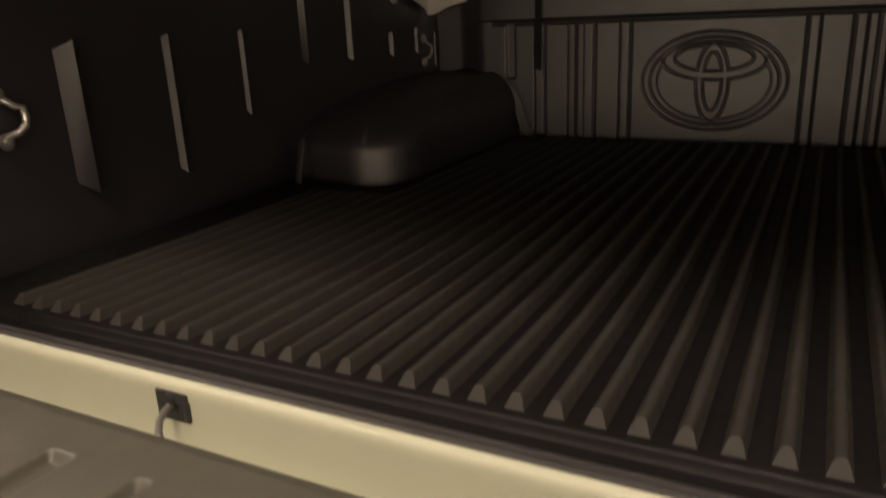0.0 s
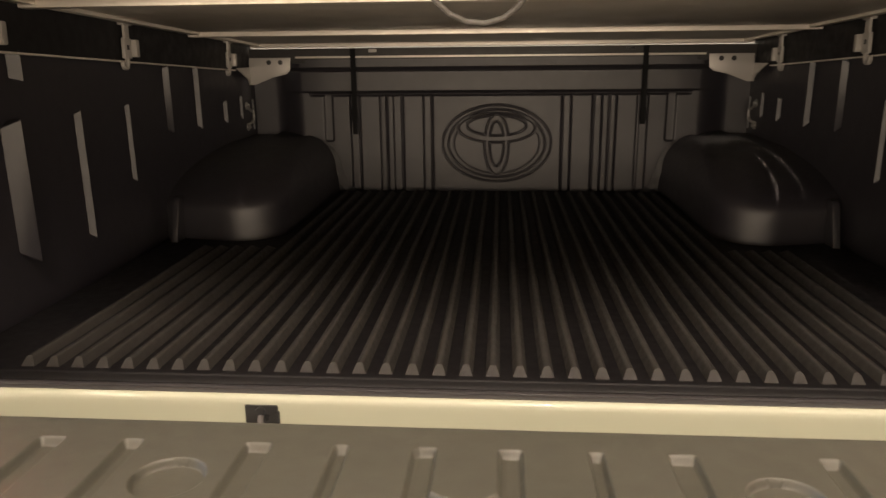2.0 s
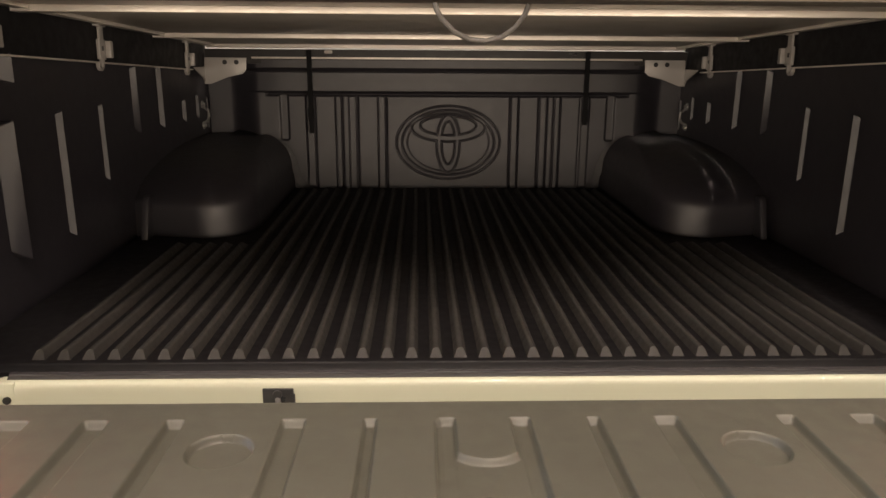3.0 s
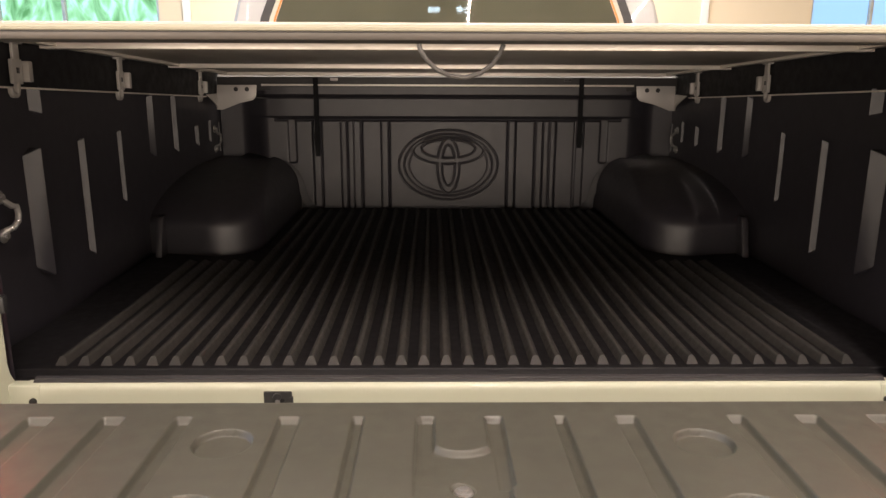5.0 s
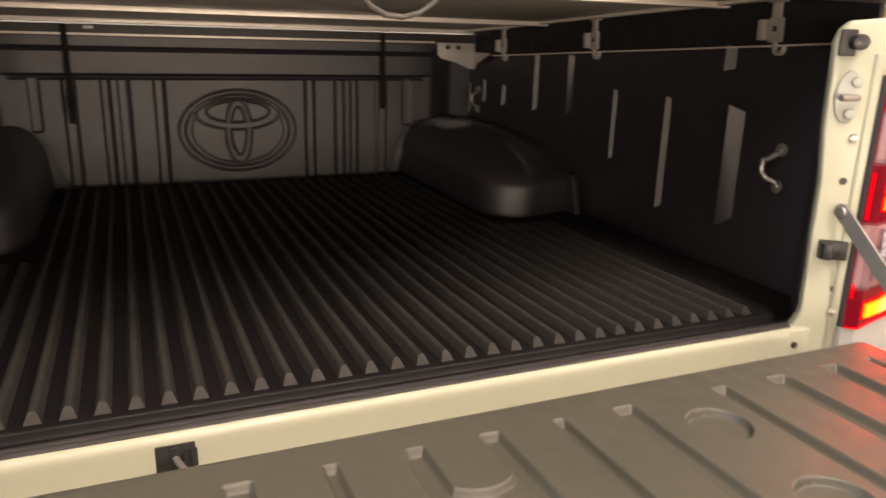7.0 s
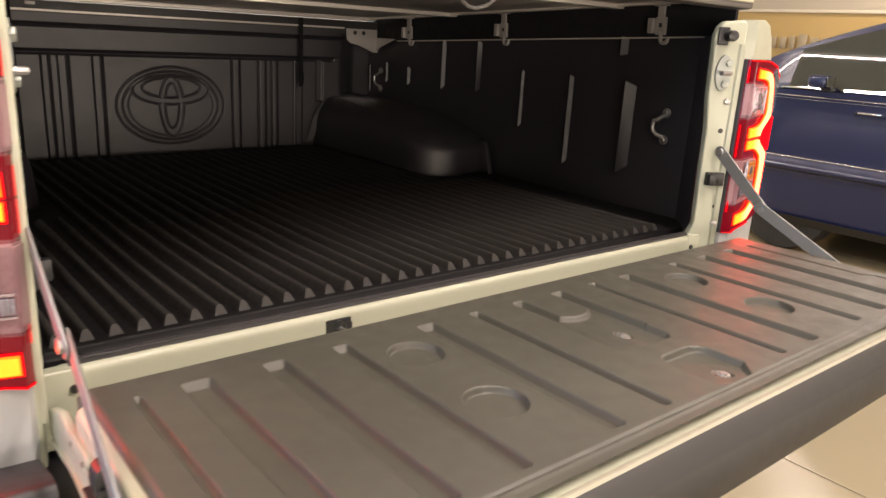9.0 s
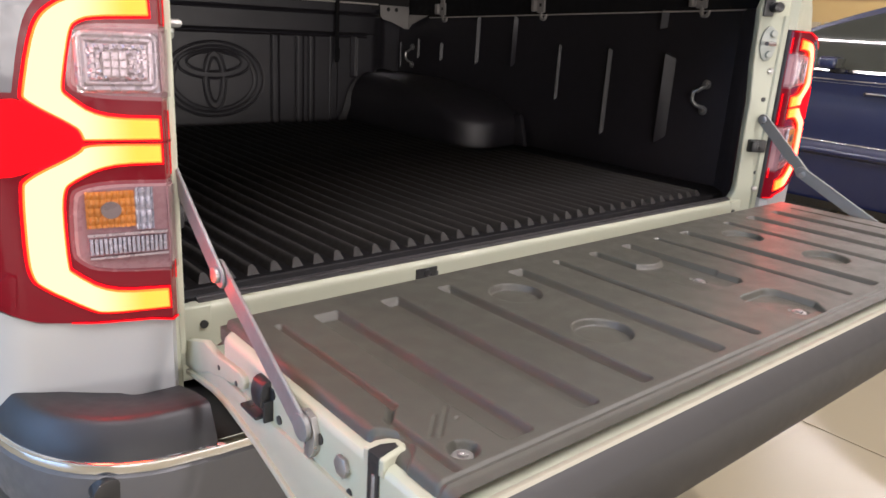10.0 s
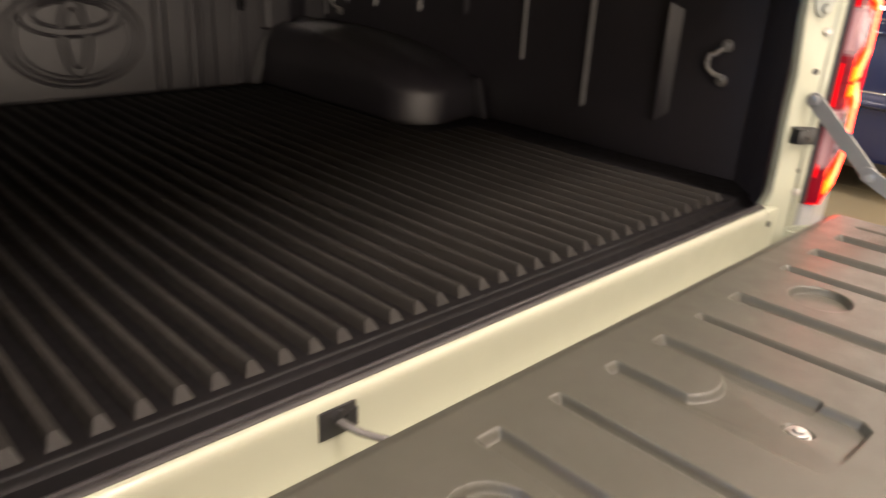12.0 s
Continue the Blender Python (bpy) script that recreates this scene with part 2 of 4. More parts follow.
def bevel(bm, width, segments=2, angle=30):
    edges = [e for e in bm.edges if len(e.link_faces) == 2 and e.calc_face_angle(0) > radians(angle)]
    if edges and width > 0:
        bmesh.ops.bevel(bm, geom=edges, offset=width, segments=segments, profile=0.6, affect="EDGES", clamp_overlap=True)
    return bm


def box(x0, x1, y0, y1, z0, z1, r=0.0, segments=2, bm=None):
    own = bmesh.new()
    bmesh.ops.create_cube(own, size=1)
    for v in own.verts:
        v.co = Vector((x0 + (v.co.x + .5) * (x1 - x0), y0 + (v.co.y + .5) * (y1 - y0), z0 + (v.co.z + .5) * (z1 - z0)))
    bevel(own, r, segments)
    return join(bm, own)


def join(bm, own):
    if bm is None:
        return own
    me = bpy.data.meshes.new("joint")
    own.to_mesh(me)
    own.free()
    bm.from_mesh(me)
    bpy.data.meshes.remove(me)
    return bm


def prism(points, axis, a, b, r=0.0, segments=2, bm=None):
    """A flat outline pushed from a to b along an axis. Points are (y, z), (x, z) or (x, y)."""
    own = bmesh.new()
    put = {"x": lambda p, d: (d, p[0], p[1]), "y": lambda p, d: (p[0], d, p[1]), "z": lambda p, d: (p[0], p[1], d)}[axis]
    low = [own.verts.new(put(p, a)) for p in points]
    high = [own.verts.new(put(p, b)) for p in points]
    own.faces.new(low)
    own.faces.new(high[::-1])
    for i in range(len(points)):
        j = (i + 1) % len(points)
        own.faces.new((low[i], low[j], high[j], high[i]))
    bmesh.ops.recalc_face_normals(own, faces=own.faces)
    bevel(own, r, segments)
    return join(bm, own)


def disc(centre, axis, radius, a, b, n=20, r=0.0, bm=None):
    cx, cy = centre
    return prism([(cx + radius * math.cos(2 * math.pi * i / n), cy + radius * math.sin(2 * math.pi * i / n)) for i in range(n)], axis, a, b, r, 2, bm)


def tube(points, radius, n=8, bm=None):
    """A round bar along a line of points."""
    own = bmesh.new()
    pts = [Vector(p) for p in points]
    rings = []
    side = None
    for i, p in enumerate(pts):
        d = (pts[min(i + 1, len(pts) - 1)] - pts[max(i - 1, 0)]).normalized()
        if side is None:
            side = d.orthogonal().normalized()
        side = (side - d * side.dot(d)).normalized()
        up = d.cross(side)
        rings.append([own.verts.new(p + radius * (math.cos(2 * math.pi * k / n) * side + math.sin(2 * math.pi * k / n) * up)) for k in range(n)])
    for r0, r1 in zip(rings, rings[1:]):
        for k in range(n):
            own.faces.new((r0[k], r0[(k + 1) % n], r1[(k + 1) % n], r1[k]))
    own.faces.new(rings[0])
    own.faces.new(rings[-1][::-1])
    return join(bm, own)


def flat_bar(p, q, width, thick, axis_out, bm=None, n=8):
    """A flat bar with round ends from p to q; axis_out is the way its flat side looks."""
    p, q, w = Vector(p), Vector(q), Vector(axis_out).normalized()
    d = (q - p)
    length = d.length
    d = d.normalized()
    s = w.cross(d).normalized()
    pts = [(length + width / 2 * math.cos(a), width / 2 * math.sin(a)) for a in [math.pi * (i / n - .5) for i in range(n + 1)]]
    pts += [(-width / 2 * math.cos(a), -width / 2 * math.sin(a)) for a in [math.pi * (i / n - .5) for i in range(n + 1)]]
    own = prism(pts, "z", -thick / 2, thick / 2, thick * 0.25, 1)
    for v in own.verts:
        v.co = p + d * v.co.x + s * v.co.y + w * v.co.z
    return join(bm, own)


def sheet(name, us, vs, place, material, angle=60):
    """A relief: a grid over us and vs, each point put by place(U, V) -> (X, Y, Z) arrays."""
    U, V = np.meshgrid(np.asarray(us), np.asarray(vs), indexing="ij")
    X, Y, Z = place(U, V)
    co = np.stack([X, Y, Z], -1).reshape(-1, 3)
    nu, nv = U.shape
    i = np.arange(nu * nv).reshape(nu, nv)
    quads = np.stack([i[:-1, :-1], i[1:, :-1], i[1:, 1:], i[:-1, 1:]], -1).reshape(-1, 4)
    me = bpy.data.meshes.new(name)
    me.vertices.add(len(co))
    me.vertices.foreach_set("co", co.ravel())
    me.loops.add(quads.size)
    me.loops.foreach_set("vertex_index", quads.ravel())
    me.polygons.add(len(quads))
    me.polygons.foreach_set("loop_start", np.arange(0, quads.size, 4))
    me.update(calc_edges=True)
    me.validate()
    me.materials.append(material)
    smooth(me, angle)
    return me


def ramp01(d, width):
    """0 outside, 1 at width or more inside."""
    t = np.clip(d / width, 0, 1)
    return t * t * (3 - 2 * t)


def round_rect(U, V, cu, cv, hu, hv, r):
    """How far inside a rounded rectangle each point lies."""
    qu, qv = np.abs(U - cu) - hu + r, np.abs(V - cv) - hv + r
    return r - np.hypot(np.maximum(qu, 0), np.maximum(qv, 0)) - np.minimum(np.maximum(qu, qv), 0)


# ---- showroom ----
X0, X1, Y0, Y1 = -7.5, 10.5, -6.5, 9.5
floor = part("floor", box(X0, X1, Y0, Y1, -0.12, -0.004), GROUT, None, "beige tiled showroom floor with dark joints")
tagged(floor, category="floor", kind="structure")
ceiling = part("ceiling", box(X0, X1, Y0, Y1, CEILING, CEILING + 0.15), CEIL, None, "plain white showroom ceiling")
tagged(ceiling, category="ceiling", kind="structure")
tagged(part("wall_east", box(X1, X1 + .2, Y0, Y1, 0, CEILING), WALL, None, "plain cream painted showroom wall"), category="wall", kind="structure")
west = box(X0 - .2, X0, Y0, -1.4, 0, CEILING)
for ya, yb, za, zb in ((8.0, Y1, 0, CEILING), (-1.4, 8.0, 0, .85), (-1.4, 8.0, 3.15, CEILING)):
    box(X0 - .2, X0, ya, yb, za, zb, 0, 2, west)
tagged(part("wall_west", west, WALL_DARK, None, "unseen wall round a wide window, darkened to limit bounced light"), category="wall", kind="structure")
# The south openings are out of view, added round the fill lamps.
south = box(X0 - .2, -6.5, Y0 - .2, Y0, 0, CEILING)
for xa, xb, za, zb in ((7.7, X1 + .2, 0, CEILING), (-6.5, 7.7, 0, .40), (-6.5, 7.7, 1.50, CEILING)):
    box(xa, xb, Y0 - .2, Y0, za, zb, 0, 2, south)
tagged(part("wall_south", south, WALL_DARK, None, "unseen wall with added openings, darkened to limit bounced light"), category="wall", kind="structure")

# The far wall has two tall window openings.
far = None
for xa, xb, za, zb in ((X0 - .2, -6.9, 0, CEILING), (-6.9, -3.80, 0, 0.7), (-6.9, -3.80, 3.3, CEILING), (-3.80, 5.2, 0, CEILING), (5.2, 8.6, 0, 0.7), (5.2, 8.6, 3.3, CEILING), (8.6, X1 + .2, 0, CEILING)):
    far = box(xa, xb, Y1, Y1 + .2, za, zb, bm=far)
tagged(part("wall_north", far, WALL, None, "cream painted showroom wall with tall windows"), category="wall", kind="structure")
for name, xa, xb in (("window_1", -6.9, -3.80), ("window_2", 5.2, 8.6)):
    win = tagged(thing(name, ((xa + xb) / 2, Y1 + .1, 0.7), "tall showroom window in a slim metal frame", "window", kind="structure"))
    fr = None
    for xm in (xa, xa + 0.85, xa + 1.75, xb - 0.05):
        fr = box(xm, xm + .05, Y1 + .06, Y1 + .12, .7, 3.3, .004, 1, fr)
    for zm in (.7, 3.25):
        fr = box(xa + .05, xb - .05, Y1 + .065, Y1 + .115, zm, zm + .05, .004, 1, fr)
    part("window_frame", fr, FRAME, win)
    part("window_sill", box(xa, xb, Y1 - .06, Y1 + .05, .66, .698, .006), WHITE_WALL, win)
for name, xa, xb, m in (("backdrop_garden", -11, -2.5, GARDEN), ("backdrop_sky", 3.5, 13, SKY_PANE)):
    label = "bright green garden plants outside the window" if m is GARDEN else "bright blue daylight outside the window"
    tagged(part(name, box(xa, xb, 12.0, 12.05, -1, 6), m, None, label), category="backdrop", kind="structure")
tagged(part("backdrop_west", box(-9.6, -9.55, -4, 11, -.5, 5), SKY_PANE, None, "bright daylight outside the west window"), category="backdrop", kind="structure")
# A glowing sheet added behind the south openings.
tagged(part("backdrop_south", box(-10.5, 11.5, -8.6, -8.55, -.5, 5), WARM_PANE, None, "warm glowing sheet added behind the unseen south openings"), category="backdrop", kind="structure")
for name, along, a0, a1 in (("window_3", "y", -1.4, 8.0), ("added_window_4", "x", -6.5, -2.6), ("added_window_5", "x", 2.6, 7.7), ("added_window_6", "x", -2.55, 2.55)):
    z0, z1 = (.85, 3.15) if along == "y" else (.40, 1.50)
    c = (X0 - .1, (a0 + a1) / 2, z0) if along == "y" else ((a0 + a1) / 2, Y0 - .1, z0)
    win = thing(name, c, "wide unseen showroom window in a slim metal frame, assumed for its light", "window", kind="structure")
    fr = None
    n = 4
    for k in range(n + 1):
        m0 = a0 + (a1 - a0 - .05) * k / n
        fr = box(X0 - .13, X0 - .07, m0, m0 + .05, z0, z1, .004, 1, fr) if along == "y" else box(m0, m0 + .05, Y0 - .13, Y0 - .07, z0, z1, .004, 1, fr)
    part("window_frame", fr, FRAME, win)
for xc in (-3.41, 3.70):
    tagged(part("trim", box(xc - .05, xc + .05, Y1 - .06, Y1 - .003, 0, CEILING - .003, .01), WHITE_WALL, None, "white vertical wall trim on the cream wall"), category="trim", kind="structure")

# Ceiling lights.
strip = thing("ceiling_light", (*STRIPS[0], CEILING), "long white linear ceiling light, switched on, one of a partly added set", "light", "ceiling lights")
sx, sy = STRIPS[0]
hsg = box(sx - .055, sx - .040, sy - 1.35, sy + 1.35, CEILING - .09, CEILING, .004)
box(sx + .040, sx + .055, sy - 1.35, sy + 1.35, CEILING - .09, CEILING, .004, 2, hsg)
box(sx - .040, sx + .040, sy - 1.35, sy + 1.35, CEILING - .02, CEILING, 0, 2, hsg)
part("housing", hsg, WHITE_WALL, strip)
part("diffuser", box(sx - .011, sx + .011, sy - 1.34, sy + 1.34, CEILING - .05, CEILING - .03, .005), DIFFUSER, strip, "glowing white diffuser")
for p in STRIPS[1:]:
    copy_thing(strip, pose(*p, CEILING))
twin = thing("downlight", (0.10, -2.27, CEILING), "pair of small square recessed downlights", "light")
for dx in (-.04, .24):
    d = part("lamp_frame", box(dx - .07, dx + .07, -2.34, -2.20, CEILING - .03, CEILING, .004), WHITE_WALL, twin)
    part("diffuser", box(dx - .055, dx + .055, -2.325, -2.215, CEILING - .036, CEILING - .0305, .002), SPOT, d, "glowing cool white square")

# Tan partition with metal letters behind the blue car.
partition = thing("partition", (9.3, 3.0, 0), "tan laminate partition wall with worn metal letters", "partition")
part("panel", box(9.25, 9.4, -1.5, 8.0, 0, 1.86, .01), WALL_TAN, partition)
part("cap", box(9.23, 9.42, -1.52, 8.02, 1.862, 1.90, .006), WALL, partition, "pale cap board")
rnd = random.Random(4)
yy = 4.38
for k in range(7):
    w, h = rnd.uniform(.07, .12), rnd.uniform(.14, .20)
    part("letter_bar", box(9.215, 9.248, yy - w, yy, 1.40, 1.40 + h, .006), LETTER, partition)
    yy -= w + .045

# ---- blue car standing beside the truck ----
car = thing("parked_car", (5.05, 0.0, 0), "dark blue glossy car parked parallel to the truck", "car")


def car_x(Z, Y):
    """The near flank's place across, for a height and a place along the car."""
    low = 4.13 + 0.05 * np.clip((0.62 - Z) / 0.4, 0, 1) ** 2 - 0.03 * np.exp(-((Z - 0.60) / 0.035) ** 2)
    mid = 0.03 * np.clip((Z - 0.66) / 0.3, 0, 1) ** 2
    top = 0.22 * np.clip((Z - 1.11) / 0.5, 0, 2)
    ends = 0.25 * np.clip((np.abs(Y + 0.2) - 1.7) / 0.7, 0, 1) ** 2
    return low + mid + top + ends


def car_roof(Y):
    """Height of the car's outline above the belt line, along it."""
    rise = np.clip((2.05 - Y) / 1.6, 0, 1)
    fall = np.clip((Y + 2.3) / 0.9, 0, 1)
    return 1.125 + 0.53 * (1 - (1 - rise) ** 1.6) * fall ** 0.6


def car_hood(Y):
    return 1.10 - 0.14 * np.clip((Y - 1.3) / 1.2, 0, 1) ** 2


ys = np.linspace(-2.45, 2.5, 90)
vs = np.linspace(0, 1, 40)


def flank(side):
    def place(U, V):
        Z = 0.24 + (car_hood(U) - 0.24) * V
        X = car_x(Z, U)
        return (X if side < 0 else 10.1 - X), U, Z
    return place


part("flank", sheet("flank", ys, vs, flank(-1), BLUE), BLUE, car)
part("flank", sheet("flank", ys, vs, flank(1), BLUE), BLUE, car)
part("front_end", sheet("front_end", np.linspace(0, 1, 20), np.linspace(0, 1, 30),
     lambda U, V: (car_x(.24 + .62 * V, np.full_like(U, 2.5)) * (1 - U) + (10.1 - car_x(.24 + .62 * V, np.full_like(U, 2.5))) * U, 2.5 + .12 * np.sin(np.pi * U), .24 + (car_hood(np.full_like(U, 2.5)) - .24) * V), BLUE), BLUE, car)
part("rear_end", sheet("rear_end", np.linspace(0, 1, 20), np.linspace(0, 1, 30),
     lambda U, V: (car_x(.24 + .72 * V, np.full_like(U, -2.45)) * (1 - U) + (10.1 - car_x(.24 + .72 * V, np.full_like(U, -2.45))) * U, -2.45 - .1 * np.sin(np.pi * U), .24 + .86 * V), BLUE), BLUE, car)


def across(low):
    def place(U, V):
        Z0 = car_hood(U) if low else car_roof(U)
        a = car_x(Z0, U)
        return a + (10.1 - 2 * a) * V, U, Z0 + 0.05 * np.sin(np.pi * V)
    return place


part("bonnet", sheet("bonnet", ys, np.linspace(0, 1, 16), across(True), BLUE), BLUE, car)
part("roof", sheet("roof", np.linspace(-2.3, 2.05, 80), np.linspace(0, 1, 16), across(False), BLUE), BLUE, car)


def house(side, lo, hi, out):
    def place(U, V):
        base, top = car_hood(U) + .005, car_roof(U)
        Z = base + (top - base) * (lo + (hi - lo) * V)
        X = car_x(Z, U) - out
        return (X if side < 0 else 10.1 - X), U, Z
    return place


for side in (-1, 1):
    part("roof_frame", sheet("roof_frame", np.linspace(-2.25, 2.02, 80), np.linspace(0, 1, 14), house(side, 0, 1, 0), BLUE), BLUE, car)
    for ya, yb in ((0.14, 1.50), (-0.95, 0.05), (-1.75, -1.05)):
        part("side_window", sheet("side_window", np.linspace(ya, yb, 30), np.linspace(0, 1, 10), house(side, .04, .90, .006), CAR_GLASS), CAR_GLASS, car, "dark reflecting side window")
    part("window_trim", sheet("window_trim", np.linspace(-1.8, 1.55, 60), np.linspace(0, 1, 3), house(side, .015, .05, .010), CHROME), CHROME, car, "bright chrome strip under the windows")


def bow(side, z, ya, yb, out, h):
    return sheet("moulding", np.linspace(ya, yb, 50), np.linspace(0, 1, 5), lambda U, V: ((car_x(z + h * V, U) - out * np.sin(np.pi * V)) if side < 0 else 10.1 - car_x(z + h * V, U) + out * np.sin(np.pi * V), U, z + h * V), BLUE)


part("side_moulding", bow(-1, .56, -1.6, 1.6, .012, .05), BLUE, car)
part("sill_trim", sheet("sill_trim", np.linspace(-1.5, 1.5, 20), np.linspace(0, 1, 6), lambda U, V: (4.15 + .05 * V + .0 * U, U, .20 + .06 * (1 - V)), BLACK), BLACK, car, "black lower sill trim")
mir = part("door_mirror", join(None, box(3.98, 4.13, 1.19, 1.31, 1.125, 1.205, .035, 4)), BLUE, car, "dark blue door mirror with black stalk")
part("stalk", box(4.10, 4.24, 1.20, 1.27, 1.105, 1.14, .012), BLACK, mir)
part("mirror_glass", box(3.995, 4.115, 1.184, 1.189, 1.135, 1.195, .002), CAR_GLASS, mir)
# Highlights on the door's creases, put in as thin chrome strips.
for zs, hs in ((1.056, .005), (1.038, .003), (.654, .007)):
    me = sheet("highlight_strip", np.linspace(-1.9, 1.9, 50), np.linspace(0, 1, 4), lambda U, V, zs=zs, hs=hs: (car_x(zs + hs * V, U) - .003 - .003 * np.sin(np.pi * V), U, zs + hs * V), CHROME)
    part("highlight_strip", me, CHROME, car, "thin chrome strip in place of a highlight along the door")
for yh in (.84, -.25):
    hd = part("door_handle", tube([(4.16, yh, .985), (4.125, yh + .03, .988), (4.12, yh + .10, .99), (4.125, yh + .17, .988), (4.16, yh + .20, .985)], .014), BLUE, car)
    part("handle_insert", box(4.098, 4.108, yh + .03, yh + .17, .987, .995, .002), CHROME, hd)
for yw in (1.42, -1.40):
    for xs in (4.22, 5.66):
        wheel = part("wheel", disc((yw, .33), "x", .33, xs, xs + .22, 32, .03), TYRE, car)
        part("rim", disc((yw, .33), "x", .22, xs - .006, xs + .05, 24, .01), BLACK, wheel)
part("underbody", box(4.3, 5.8, -2.2, 2.3, .22, .45, .03), BLACK, car)

# ---- pickup truck ----
truck = thing("pickup_truck", (0, 0.7, 0), "white pickup truck with its tailgate open and rear lamps lit", "truck")


def mirrored(points, s):
    return [(s * u, v) for u, v in points]


def lamp_y(u):
    """The lamp's outer face: a bevel beside the pillar, a raked face, then a bend round the truck's corner."""
    if u < .722:
        return -.126 + (.722 - u) * 1.3
    r, d = .06, max(0.0, u - .868)
    bend = r - math.sqrt(max(r * r - d * d, 1e-9)) if d < r * .95 else r * .69 + (d - r * .95) * 4
    return -.126 + .19 * (u - .722) + bend


def bent(outline, s, off, deep):
    """A flat outline (distance from the middle, height) bent round the corner, off metres proud, deep metres thick."""
    bm = bmesh.new()
    bm.faces.new([bm.verts.new((u, 0, z)) for u, z in outline])
    for cut in (.722, .868, .874, .881, .888, .896, .903, .910):
        bmesh.ops.bisect_plane(bm, geom=bm.verts[:] + bm.edges[:] + bm.faces[:], plane_co=(cut, 0, 0), plane_no=(1, 0, 0))
    bmesh.ops.recalc_face_normals(bm, faces=bm.faces)
    ext = bmesh.ops.extrude_face_region(bm, geom=bm.faces[:])
    back = {g for g in ext["geom"] if isinstance(g, bmesh.types.BMVert)}
    for v in bm.verts:
        u = v.co.x
        v.co = Vector((s * (u - .0035), lamp_y(u) - off + (deep if v in back else 0), v.co.z))
    bmesh.ops.recalc_face_normals(bm, faces=bm.faces)
    return bm


def on_pillar(bm, s):
    """Moves a piece built flat (across, depth, height) onto the slanting face of a rear pillar; outwards is -depth."""
    x0, ex, ey = (.655, .8, -.6) if s > 0 else (.694, .19, -.98)
    for v in bm.verts:
        w, d, z = v.co
        v.co = (s * (x0 + ex * w - ey * d), -.060 + ey * w + ex * d, z)
    return bm


# Outer bed sides with a rolled top rail, and the lower quarter panels.
for s in (-1, 1):
    rail = [(.822, 1.20), (.822, 1.352), (.828, 1.372), (.850, 1.378), (.880, 1.362), (.905, 1.30), (.925, 1.12), (.93, 1.0), (.925, .80), (.90, .62), (.86, .60), (.86, .9), (.84, 1.2)]
    b = prism(mirrored(rail, s), "y", .10, 1.60, .006)
    part("bed_side", b, WHITE, truck)
    low = [(.711, .812), (.711, .911), (.744, .9165), (.803, .9197), (.8585, .9274), (.8835, .939), (.912, .955), (.914, .812)]
    part("quarter_panel", bent(low, s, -.004, .05), WHITE, truck, "white lower corner panel under the lamp")
    # The pillar that frames the load opening, its face slanting back towards the lamp.
    far_w = .0625 if s > 0 else .054
    post = [(-.002, .80), (-.002, .9025), (.001, .907), (.006, .918), (.009, .935), (.008, 1.0), (.006, 1.06), (.006, 1.14), (-.002, 1.22), (-.004, 1.30), (-.006, 1.345), (.0, 1.364), (.012, 1.376), (far_w - .008, 1.380), (far_w, 1.372), (far_w, .80)]
    pil = part("rear_pillar", on_pillar(prism(post, "y", 0, .026, .006, 3), s), WHITE_IN, truck, "white painted pillar beside the load opening")
    part("pillar_return", on_pillar(prism([(far_w - .014, .0005), (far_w - .010, -.0035), (far_w - .001, -.0050), (far_w + .0005, -.003), (far_w + .0005, .002)], "z", .86, 1.330, .0005), s), WHITE_IN, pil)
    part("pillar_crown", bent([(.7085, 1.301), (.7085, 1.370), (.718, 1.380), (.76, 1.384), (.798, 1.374), (.822, 1.348), (.846, 1.301)], s, -.014, .05), WHITE_IN, pil, "white rounded top corner of the bed side")
    part("rail_end", prism([(s * .812, 1.20), (s * .812, 1.372), (s * .84, 1.362), (s * .872, 1.300), (s * .90, 1.20)], "y", -.040, .104, .008, 3), WHITE, pil)
    cw = .86 if s < 0 else 1.0
    for ww, zz, rr in ((.037, 1.143, .0055), (.051, .971, .005)):
        part("hole_plug", on_pillar(disc((ww * cw, zz), "y", rr, -.0012, .004, 14), s), BLACK, pil, "small dark drain hole")
    for ww, zz in ((.041, 1.208), (.054, .932)):
        part("bolt", on_pillar(disc((ww * cw, zz), "y", .0078, -.005, .004, 6, .002), s), STEEL, pil)
    wm = .023 * cw
    plate = [(wm + .0185 * math.cos(a), 1.268 + .0385 * math.sin(a)) for a in [2 * math.pi * i / 24 for i in range(24)]]
    stk = part("striker", on_pillar(prism(plate, "y", -.006, .002, .002), s), STRIKER, pil, "zinc striker plate with a latch pin")
    for ww, zz in ((wm + .008, 1.290), (wm + .004, 1.244)):
        part("bolt", on_pillar(disc((ww, zz), "y", .0088, -.0115, -.004, 6, .002), s), STRIKER, stk)
    ox = .024 if s < 0 else 0.0
    zp = 1.268 if s > 0 else 1.2535
    part("pin", tube([(s * (.680 + ox), -.082, zp), (s * (.672 + ox), -.092, zp), (s * (.660 + ox), -.091, zp), (s * ((.640 if s > 0 else .659) + ox), -.090, zp)], .0050), STEEL, stk)
    stop = part("bump_stop", on_pillar(box(.018 * cw, .060 * cw, -.010, .002, 1.020, 1.050, .003), s), BLACK, pil, "black rubber bump stop")
    part("ramp", on_pillar(prism([(.018 * cw, -.008), (.021 * cw, -.022), (.034 * cw, -.024), (.039 * cw, -.008)], "z", 1.022, 1.048, .003), s), BLACK, stop)
